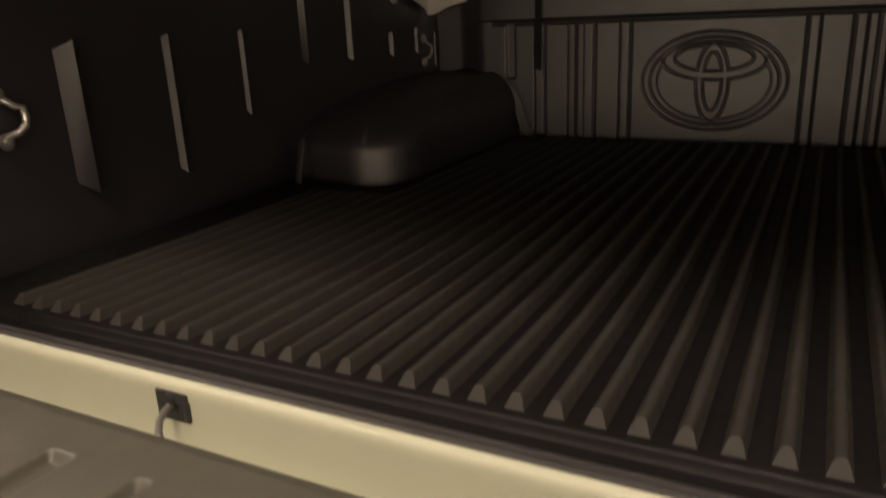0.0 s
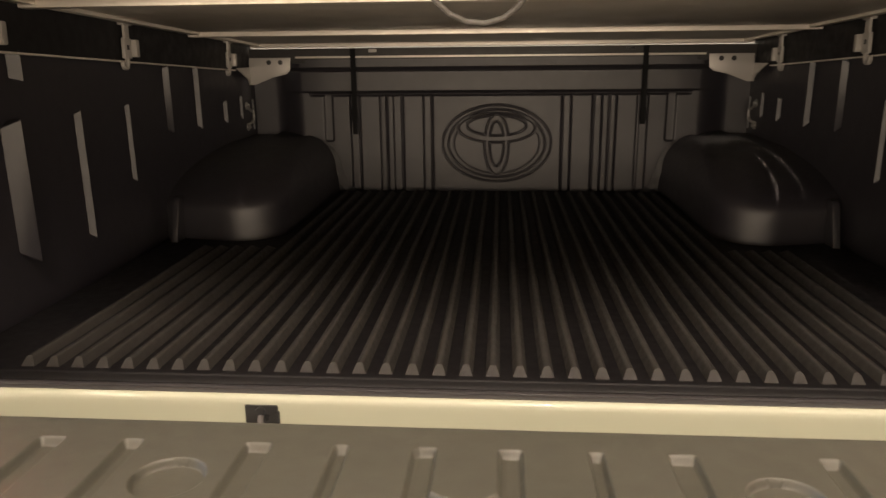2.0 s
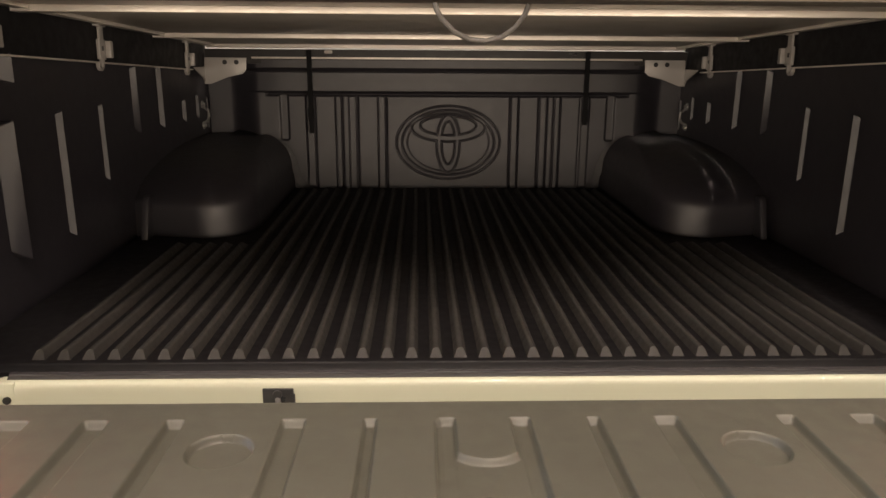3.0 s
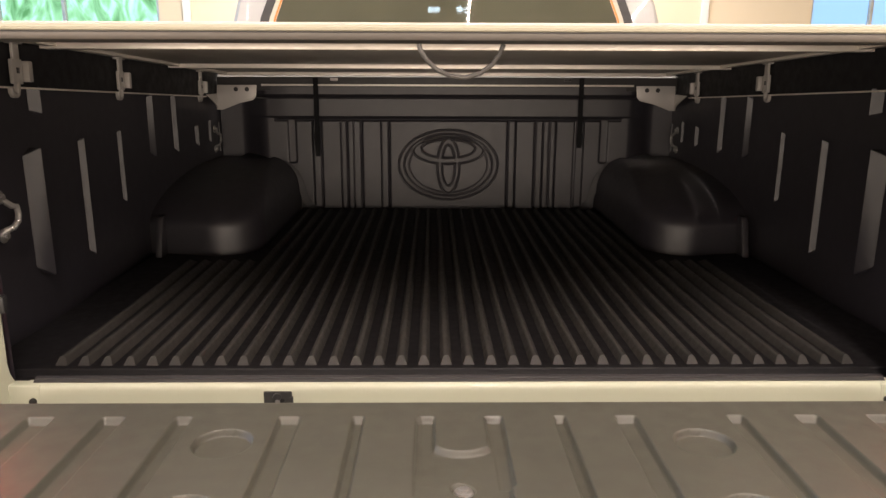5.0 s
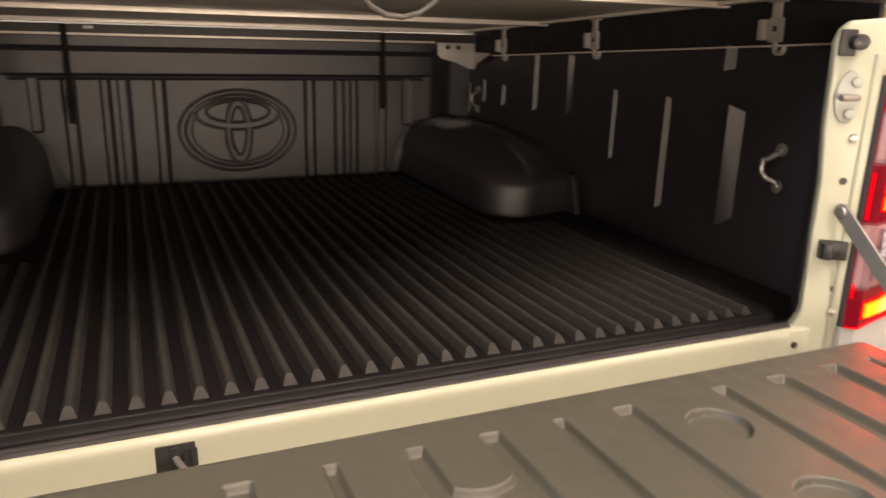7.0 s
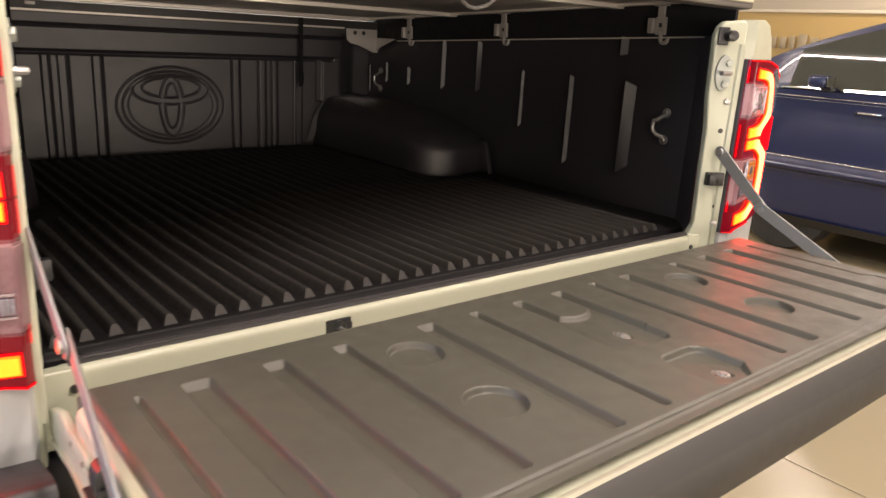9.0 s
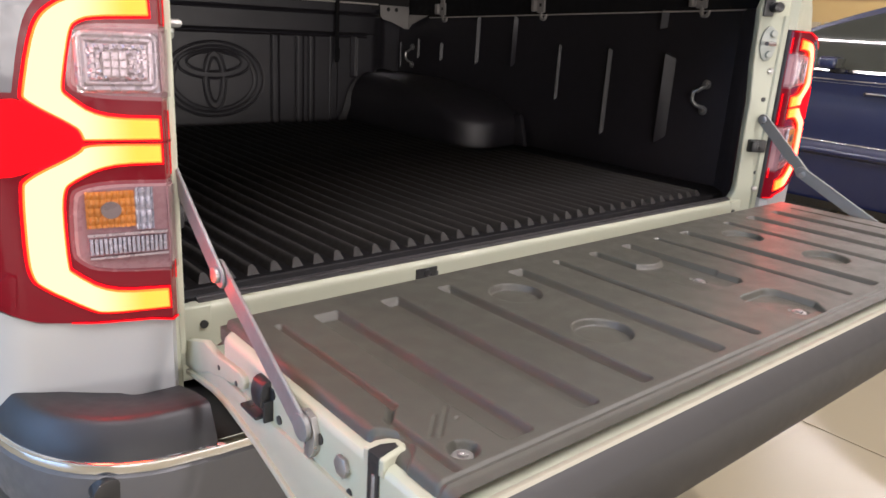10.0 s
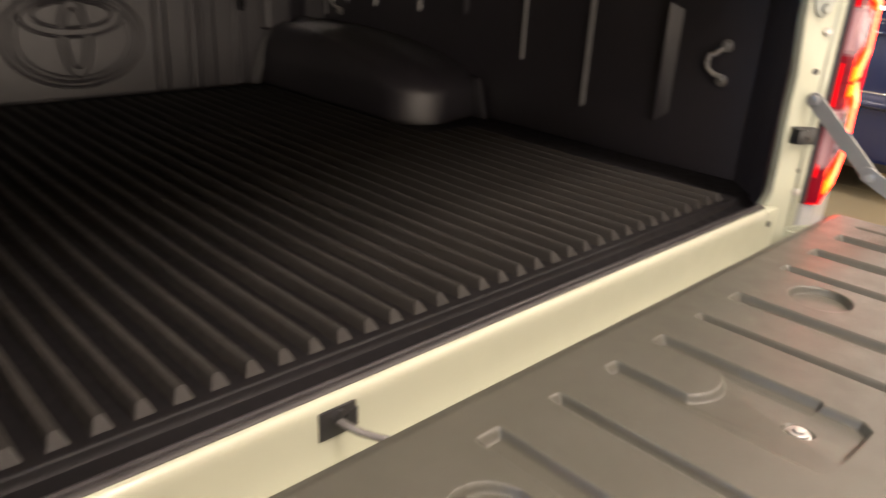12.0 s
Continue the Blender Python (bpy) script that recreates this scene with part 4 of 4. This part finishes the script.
    # Folding stay: two flat steel arms.
    px, jx, lx = (-.701, -.694, -.6995) if s < 0 else (.680, .686, .691)
    stay = part("gate_stay", flat_bar((px, -.089 if s < 0 else -.094, 1.098), (jx, -.210, .989), .026, .004, (1, 0, .05)), ZINC, truck, "folding grey steel tailgate stay")
    part("lower_arm", flat_bar((jx - s * .005, -.204, .994), (lx, -.405, .900) if s < 0 else (lx, -.408, .893), .026, .004, (1, 0, .03)), ZINC, stay)
    part("rivet", disc((-.207, .991), "x", .009, jx - .007, jx + .007, 16, .002), STEEL, stay)
    part("rivet", disc((-.089 if s < 0 else -.094, 1.098), "x", .009, min(px, px - s * .008), max(px + .003, px - s * .004), 16, .002), STEEL, stay)
    part("pivot_cap", disc((-.405, .900) if s < 0 else (-.410, .892), "x", .014, lx - .003, lx + .003, 20, .002), ZINC, stay)

# Cab behind the bed.
cab = part("cab", prism([(.86, .62), (.90, 1.0), (.88, 1.25), (.80, 1.62), (.72, 1.80), (-.72, 1.80), (-.80, 1.62), (-.88, 1.25), (-.90, 1.0), (-.86, .62)], "y", 1.74, 3.40, .04, 3), WHITE, truck, "white double cab with a wide rear window")
for v in cab.data.vertices:
    v.co.y += (v.co.z - 1.25) * .22 if v.co.y < 2.2 else -(v.co.z - 1.25) * .5
def tilt(x, z, out):
    """A point on the cab's leaning back wall."""
    return (x, 1.74 + (z - 1.25) * .22 - out, z)


def back_piece(name, outline, out, deep, material, parent, label=""):
    bm = bmesh.new()
    front = [bm.verts.new(tilt(x, z, out)) for x, z in outline]
    rear = [bm.verts.new(tilt(x, z, out - deep)) for x, z in outline]
    bm.faces.new(front)
    bm.faces.new(rear[::-1])
    for i in range(len(outline)):
        j = (i + 1) % len(outline)
        bm.faces.new((front[i], front[j], rear[j], rear[i]))
    return part(name, bm, material, parent, label)


def pane(d):
    pts = []
    for u, z in ((.725 - d, 1.30 + d), (.722 - d, 1.48), (.705 - d, 1.56), (.668 - d, 1.66), (.60 - d, 1.72 - d), (.50, 1.735 - d)):
        pts.append((u, z))
    return pts + [(-u, z) for u, z in pts[::-1]]


seal = back_piece("window_seal", pane(0), .004, .003, SEAL, cab, "dark rear window border")
back_piece("window_lining", pane(.035), .006, .0015, CABIN, seal)
back_piece("orange_trim", pane(.052), .0075, .001, ORANGE, seal, "thin orange line along the window edge")
back_piece("rear_window", pane(.062), .010, .002, GLASS_DARK, seal, "tinted grey-green rear window")
back_piece("window_backing", pane(.060), .0083, .0005, CABIN, seal)
part("cab_lower", box(-.90, .90, 1.70, 4.7, .40, .64, .03), WHITE, truck)
part("bonnet", prism([(1.0 + 2.4, .62), (3.4, 1.15), (4.5, 1.08), (4.75, .95), (4.78, .60)], "x", -.88, .88, .05, 3), WHITE, truck)
for yw in (.78, 3.85):
    for s in (-1, 1):
        a, b = min(s * .64, s * .90), max(s * .64, s * .90)
        wh = part("wheel", disc((yw, .385), "x", .385, a, b, 36, .04), TYRE, truck)
        part("rim", disc((yw, .385), "x", .23, a - .004, b + .004, 24, .01), STEEL, wh)
part("chassis", box(-.45, .45, -.05, 4.5, .36, .56, .02), BLACK, truck)

# Tie-down hooks on the bed walls.
for s, xw in ((-1, -.797), (1, .785)):
    for yy, z1, z0, n in ((.128, 1.156, 1.089, 1), (1.405, 1.172, 1.106, .8)):
        xi = xw - s * .004
        reach = -s * .015 * n
        zm = (z0 + z1) / 2
        pts = [(xi, yy, z1 + .004), (xi + reach * .25, yy + .004, z1 - .006), (xi + reach * .8, yy + .016, z1 - .018), (xi + reach, yy + .024, zm + .014), (xi + reach * 1.05, yy + .026, zm), (xi + reach, yy + .024, zm - .012), (xi + reach * .8, yy + .014, z0 + .012), (xi + reach * .25, yy + .003, z0 + .008), (xi, yy, z0 - .002)]
        hook = part("tie_down_hook", tube(pts, .0055 * n, 10), STEEL, truck, "zinc tie-down hook bolted to the bed wall")
        for zz in (z1, z0):
            part("tab", join(disc((yy - .002, zz), "x", .0125, min(xi, xi - s * .004), max(xi, xi - s * .004), 18, .0015), disc((yy - .002, zz), "x", .0065, min(xi, xi - s * .011), max(xi, xi - s * .011), 6, .0015)), STEEL, hook)

# ---- bed liner ----
liner = thing("bed_liner", (0, .7, .86), "black ribbed plastic liner filling the truck bed", "bed liner")
FZ = .894
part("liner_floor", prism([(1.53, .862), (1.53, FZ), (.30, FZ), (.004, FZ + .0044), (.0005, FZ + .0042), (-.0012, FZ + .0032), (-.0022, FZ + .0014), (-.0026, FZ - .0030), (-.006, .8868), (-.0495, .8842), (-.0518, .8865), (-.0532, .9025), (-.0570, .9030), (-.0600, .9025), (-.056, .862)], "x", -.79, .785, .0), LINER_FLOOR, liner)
part("front_lip", prism([(-.0526, .9005), (-.0526, .9062), (-.0540, .9086), (-.0570, .9096), (-.0598, .9084), (-.0612, .9060), (-.0612, .9030)], "x", -.664, .645, .0), LIP, liner, "dark grey lip along the load edge")
# A narrow dark strip along the front of the lip.
part("lip_dark_strip", prism([(-.0614, .9030), (-.0614, .9062), (-.0640, .9058), (-.0668, .9040), (-.0668, .9020)], "x", -.664, .645, .0), SEAL, liner)
half = [(.0098, 0), (.0078, .0045), (.0062, .0088), (.0046, .0118), (.0030, .0131), (.0012, .0135)]
sec = [(-x, z) for x, z in half] + half[::-1]
def ridge_of(stop):
    """One floor ridge with a sloping near end, sinking into the floor at the far one."""
    bm = bmesh.new()
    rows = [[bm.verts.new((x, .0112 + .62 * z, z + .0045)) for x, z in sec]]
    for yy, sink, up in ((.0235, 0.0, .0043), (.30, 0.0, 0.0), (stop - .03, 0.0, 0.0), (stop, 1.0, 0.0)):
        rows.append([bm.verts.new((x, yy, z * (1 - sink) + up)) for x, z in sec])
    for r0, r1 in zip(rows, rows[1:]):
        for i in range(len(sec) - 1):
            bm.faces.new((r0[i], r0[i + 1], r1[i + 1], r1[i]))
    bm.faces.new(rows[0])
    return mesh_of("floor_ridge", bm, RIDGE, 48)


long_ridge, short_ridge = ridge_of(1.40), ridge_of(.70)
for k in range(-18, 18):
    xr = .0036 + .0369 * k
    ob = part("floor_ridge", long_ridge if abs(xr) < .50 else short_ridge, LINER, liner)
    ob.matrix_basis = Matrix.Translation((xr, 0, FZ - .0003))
    ob.matrix_parent_inverse = liner.matrix_world.inverted()


def v_line(D, width, depth):
    """A groove of that width and depth round D = 0."""
    return .7 * depth * np.clip(1 - np.abs(D) / (width / 2), 0, 1) ** .7


def ellipse(U, V, cz, a, b):
    """A signed distance, near enough, to an ellipse round (0, cz)."""
    k = np.hypot(U / a, (V - cz) / b)
    g = np.hypot(U / a ** 2, (V - cz) / b ** 2) / np.maximum(k, 1e-4)
    return (k - 1) / np.maximum(g, 1e-3)


def head_place(U, V):
    D = np.zeros_like(U)
    A = np.abs(U)
    body = (V < 1.200)
    for c, w in ((.205, .010), (.232, .006), (.300, .011), (.327, .006), (.350, .009), (.371, .006), (.438, .011), (.467, .006)):
        D = np.maximum(D, v_line(A - c, w, .009) * body)
    D = np.maximum(D, .007 * ramp01(round_rect(A, V, .538, 1.13, .0165, .078, .010), .006))
    D = np.maximum(D, v_line(V - 1.2035, .013, .014) * ramp01(.60 - A, .01))
    D = np.maximum(D, v_line(V - 1.278, .010, .010))
    ring = np.maximum(ellipse(U, V, 1.047, .1725, .121), -ellipse(U, V, 1.047, .1535, .1075))
    wide = np.maximum(ellipse(U, V, 1.0965, .1215, .046), -ellipse(U, V, 1.1035, .093, .0315))
    tall = np.maximum(ellipse(U, V, 1.044, .0385, .0955), -ellipse(U, V, 1.046, .0225, .071))
    bands = np.minimum(np.minimum(ring, wide), tall)
    D = np.maximum(D, v_line(bands, .0075, .006))
    D = np.maximum(D, v_line(ellipse(U, V, 1.047, .1365, .0955), .0055, .004) * ramp01(bands, .004))
    Y = 1.442 + D
    Y = Y - .012 * ramp01(V - 1.2085, .006) * ramp01(.70 - A, .16) - .006 * ramp01(V - 1.282, .006)
    Y = Y + .065 * ramp01(A - .615, .11)
    return U, Y, V


part("headboard", sheet("headboard", np.linspace(-.796, .790, 720), np.linspace(.884, 1.312, 240), head_place, LINER, 50), LINER, liner, "black headboard panel with grooves and an embossed oval badge")
part("headboard_back", box(-.79, .785, 1.535, 1.55, .87, 1.31), LINER, liner)

# Arch boxes over the wheels.
for s, xw in ((-1, -.80), (1, .79)):
    def arch_place(U, V, s=s, xw=xw):
        a = np.clip((V - .3) / .7, 0, 1) * math.pi / 2
        k = 1 - np.cos(a)
        low = np.clip(V / .3, 0, 1)
        inner = .512 + .006 * low + .088 * k
        back = .756 + .006 * low + .56 * k
        rad = .118
        # The outline runs along the rear face, round the corner, then forward.
        L1, L2, L3 = .79 - (.525 + rad), rad * math.pi / 2, 1.50 - (.74 + rad)
        t = U * (L1 + L2 + L3)
        p1, p2, p3 = np.clip(t / L1, 0, 1), np.clip((t - L1) / L2, 0, 1), np.clip((t - L1 - L2) / L3, 0, 1)
        ang = p2 * math.pi / 2
        X = abs(xw) + .012 + (inner + rad - abs(xw) - .012) * p1 - rad * np.sin(ang)
        Y = back + .040 * (1 - p1) * (1 - .6 * k) + rad * (1 - np.cos(ang)) + p3 * (1.50 - back - rad)
        return s * X, Y, .890 + .074 * low + .108 * np.sin(a)
    me = sheet("wheel_arch", np.linspace(0, 1, 70), np.linspace(0, 1, 34), arch_place, LINER, 60)
    arch = part("wheel_arch", me, LINER, liner, "rounded black wheel arch box")
    part("arch_rib", prism([(.738, .888), (.790, .888), (.800, .995), (.778, .995), (.768, .985)], "x", *sorted((s * .757, s * .774)), .003), LINER, arch)
    part("arch_top", prism([(s * .604, 1.324), (s * .80, 1.324), (s * .80, 1.53), (s * .604, 1.53)], "z", 1.05, 1.0712, .0), LINER, arch)
    # A thin flange follows the arch on the headboard.
    line = [(.452, .892), (.480, .897), (.500, .918), (.511, .950), (.520, .985), (.536, 1.018), (.560, 1.045), (.600, 1.063), (.650, 1.071), (.72, 1.075)]
    fl = bmesh.new()
    ra = [fl.verts.new((s * (u + .004), 1.424, z - .002)) for u, z in line]
    rb = [fl.verts.new((s * (u - .016), 1.432 + .06 * max(0, u - .6) / .12, z + .008)) for u, z in line]
    for i in range(len(line) - 1):
        fl.faces.new((ra[i], ra[i + 1], rb[i + 1], rb[i]))
    bmesh.ops.solidify(fl, geom=fl.faces[:], thickness=.003)
    part("flange", fl, LINER, arch)

# Side walls with wedge-shaped ribs.
RIBS = [(.251, .983, 1.228, .034), (.454, .974, 1.228, .017), (.650, 1.055, 1.228, .013), (.853, 1.141, 1.305, .019), (1.034, 1.134, 1.300, .017), (1.232, 1.131, 1.200, .015), (1.372, 1.130, 1.206, .012), (1.487, 1.087, 1.19, .008), (.284, 1.286, 1.338, .026)]
for s, xw in ((-1, -.803), (1, .791)):
    wall = part("side_wall", prism([(-.042, .885), (1.53, .885), (1.53, 1.352 - .048 * 1.53), (-.042, 1.352)], "x", min(xw, xw + s * .010), max(xw, xw + s * .010)), LINER, liner, "black plastic side wall of the liner")
    part("rear_flange", prism([(s * (.705 if s < 0 else .676), -.042), (xw, .060), (xw, .066), (s * (.710 if s < 0 else .681), -.042)], "z", .890, 1.345, .0), LINER, wall)
    for yr, za, zb, d in RIBS:
        rb = bmesh.new()
        wide = d * (.62 if d > .03 else .48)
        d = d * .80
        near, farr = yr + .004 - wide, yr + .004
        a0 = rb.verts.new((xw, near, za + d * (.8 if za < 1.25 else .3)))
        a1 = rb.verts.new((xw, near, zb - d * (.5 if za < 1.25 else .0)))
        b0 = rb.verts.new((xw - s * d, farr, za))
        b1 = rb.verts.new((xw - s * d, farr, zb))
        c0 = rb.verts.new((xw, farr + .004, za + .002))
        c1 = rb.verts.new((xw, farr + .004, zb - .002))
        for f in ((a0, a1, b1, b0), (b0, b1, c1, c0), (a0, b0, c0), (a1, c1, b1), (a0, c0, c1, a1)):
            rb.faces.new(f)
        bmesh.ops.recalc_face_normals(rb, faces=rb.faces)
        bevel(rb, .0015, 1)
        part("wall_rib", rb, LINER, wall)

# ---- folding hard cover over the bed ----
cover = thing("bed_cover", (0, 0, 1.410), "grey folding hard cover clamped over the truck bed", "bed cover")
cover.matrix_world = pose(0, 0, 1.410, -2.75)
bpy.context.view_layer.update()


def on_cover(name, bm, material, parent, label="", angle=35):
    """A part built in the cover's own level frame, its underside at height 0."""
    ob = part(name, bm, material, None, label, angle)
    ob.parent = parent
    return ob


for ya, yb in ((-.018, .300), (.304, .968), (.972, 1.462)):
    pn = on_cover("panel", box(-.790, .782, ya, yb, .0193, .0235, .001), PANEL, cover, "grey cover panel")
    for xa in (-.765, .735):
        on_cover("side_frame", box(xa, xa + .022, ya + .03, yb - .004, .012, .0190, .001), ALU, pn)
for yb in (.287, .956):
    on_cover("cross_rib", prism([(yb, .008), (yb, .0190), (yb + .032, .0190), (yb + .032, .012), (yb + .028, .008)], "x", -.775, .767, .001), ALU, cover, "pale aluminium cross rib")
on_cover("cross_rib", box(-.775, .767, 1.430, 1.462, .0085, .0190, .001), ALU, cover, "pale aluminium cross rib")
edge = on_cover("rear_edge", prism([(-.040, -.0050), (-.0475, -.0035), (-.0500, .000), (-.0505, .0070), (-.030, .0170), (-.020, .0188), (-.010, .0188), (-.010, -.0050)], "x", -.800, .792, .0), EDGE_GREY, cover, "rounded dark grey metal rear edge")
on_cover("edge_seal", prism([(-.0500, .0055), (-.0515, .0062), (-.0515, .0074), (-.0500, .0080), (-.048, .0076), (-.048, .0060)], "x", -.796, .788, .0), SEAL, edge)
on_cover("edge_cap", prism([(-.0503, .0075), (-.0525, .0090), (-.0528, .0130), (-.0500, .0165), (-.0430, .0174), (-.030, .0186), (-.030, .0170)], "x", -.800, .792, .0), EDGE_CREAM, edge, "pale top strip of the cover's edge")
for s, xr in ((-1, -.796), (1, .788)):
    rail = on_cover("side_rail", prism([(xr, -.062), (xr - s * .010, -.062), (xr - s * .012, .020), (xr, .022)], "y", -.02, 1.46, .001), RAIL, cover, "black side rail with a bright lower edge")
    on_cover("rail_edge", box(min(xr - s * .005, xr - s * .018), max(xr - s * .005, xr - s * .018), -.02, 1.30, -.0655, -.0625, .0), ALU, rail)
    for yc in ((.205, .640, 1.24) if s < 0 else (.172, .735, 1.22)):
        xi = xr - s * .014
        def at(a, b):
            return (min(xi - s * a, xi - s * b), max(xi - s * a, xi - s * b))
        body = box(*at(.002, .010), yc - .016, yc + .014, -.058, -.016, .002)
        body = join(box(*at(.003, .009), yc - .010, yc + .010, -.017, .022, .002), body)
        clamp = on_cover("clamp", join(box(*at(-.002, .012), yc - .018, yc + .020, .010, .020, .002), body), ALU_DULL, cover, "grey metal rail clamp with a hook")
        on_cover("clamp_bar", box(*at(.004, .020), yc + .016, yc + .030, -.054, -.018, .003), ALU_DULL, clamp)
        on_cover("clamp_hole", box(*at(.0095, .0108), yc - .006, yc + .003, -.040, -.030, .0005), BLACK, clamp, "small dark square hole")
        hook = [(-.010, -.050), (-.010, -.068), (-.014, -.078), (-.022, -.082), (-.032, -.081), (-.038, -.074), (-.039, -.064), (-.032, -.064), (-.031, -.071), (-.026, -.0745), (-.021, -.074), (-.019, -.068), (-.018, -.050)]
        on_cover("hook", prism([(yc + .012 + a, b) for a, b in hook], "x", *at(.002, .011), .0015, 1), ALU_DULL, clamp)
    # Bracket plate at the front corner, in the place's own level.
    br = [(.640, 1.318), (.772, 1.318), (.778, 1.236), (.757, 1.236), (.700, 1.258), (.655, 1.268), (.643, 1.280)]
    plate = part("front_bracket", prism([(s * u - .006, z) for u, z in br], "y", 1.418, 1.4225, .001), ALU_DULL, cover, "grey metal corner bracket with two holes")
    for u in (.674, .711):
        part("bracket_hole", disc((s * u - .004, 1.304), "y", .0075, 1.4165, 1.419, 18), BLACK, plate)
    part("bracket_arm", prism([(1.30, 1.290), (1.42, 1.290), (1.42, 1.236), (1.40, 1.255), (1.34, 1.276)], "x", min(s * .772 - .006, s * .776 - .006), max(s * .772 - .006, s * .776 - .006), .0005), ALU_DULL, plate)
    part("strap", join(box(s * .447 - .008, s * .447 + .008, 1.412, 1.4145, 1.11 if s > 0 else 1.08, 1.345, .0008), box(s * .447 - .010, s * .447 + .010, 1.4095, 1.4120, 1.12, 1.16, .0008)), STRAP, cover, "black hanging strap")
part("front_bar", box(-.63, .625, 1.417, 1.424, 1.3155, 1.3215, .001), ALU, cover, "thin bright bar above the headboard")
part("front_seal", box(-.78, .775, 1.428, 1.445, 1.300, 1.345, .002), SEAL, cover)
for xx in (-.394, .395):
    part("knob", box(xx - .006, xx + .020, 1.425, 1.44, 1.332, 1.342, .003), ALU_DULL if xx < 0 else BLACK, cover)
loop = [(-.075, -.040, 1.404), (-.073, -.041, 1.396), (-.065, -.038, 1.383), (-.050, -.032, 1.369), (-.030, -.026, 1.360), (-.008, -.022, 1.358), (.014, -.022, 1.364), (.030, -.026, 1.376), (.040, -.032, 1.390), (.045, -.036, 1.404)]
part("pull_cable", tube(loop, .0035, 8), CABLE, cover, "grey pull cable hanging in a loop")

# ---- floor tiles ----
tile = box(-.497, .497, -.497, .497, -.0035, 0, .0015, 1)
tile_mesh = mesh_of("tile", tile, TILE)
for i in range(18):
    for j in range(16):
        ob = part("tile", tile_mesh, TILE, floor)
        ob.location = (X0 + .5 + i, Y0 + .5 + j, 0)
        ob.matrix_parent_inverse = Matrix.Identity(4)
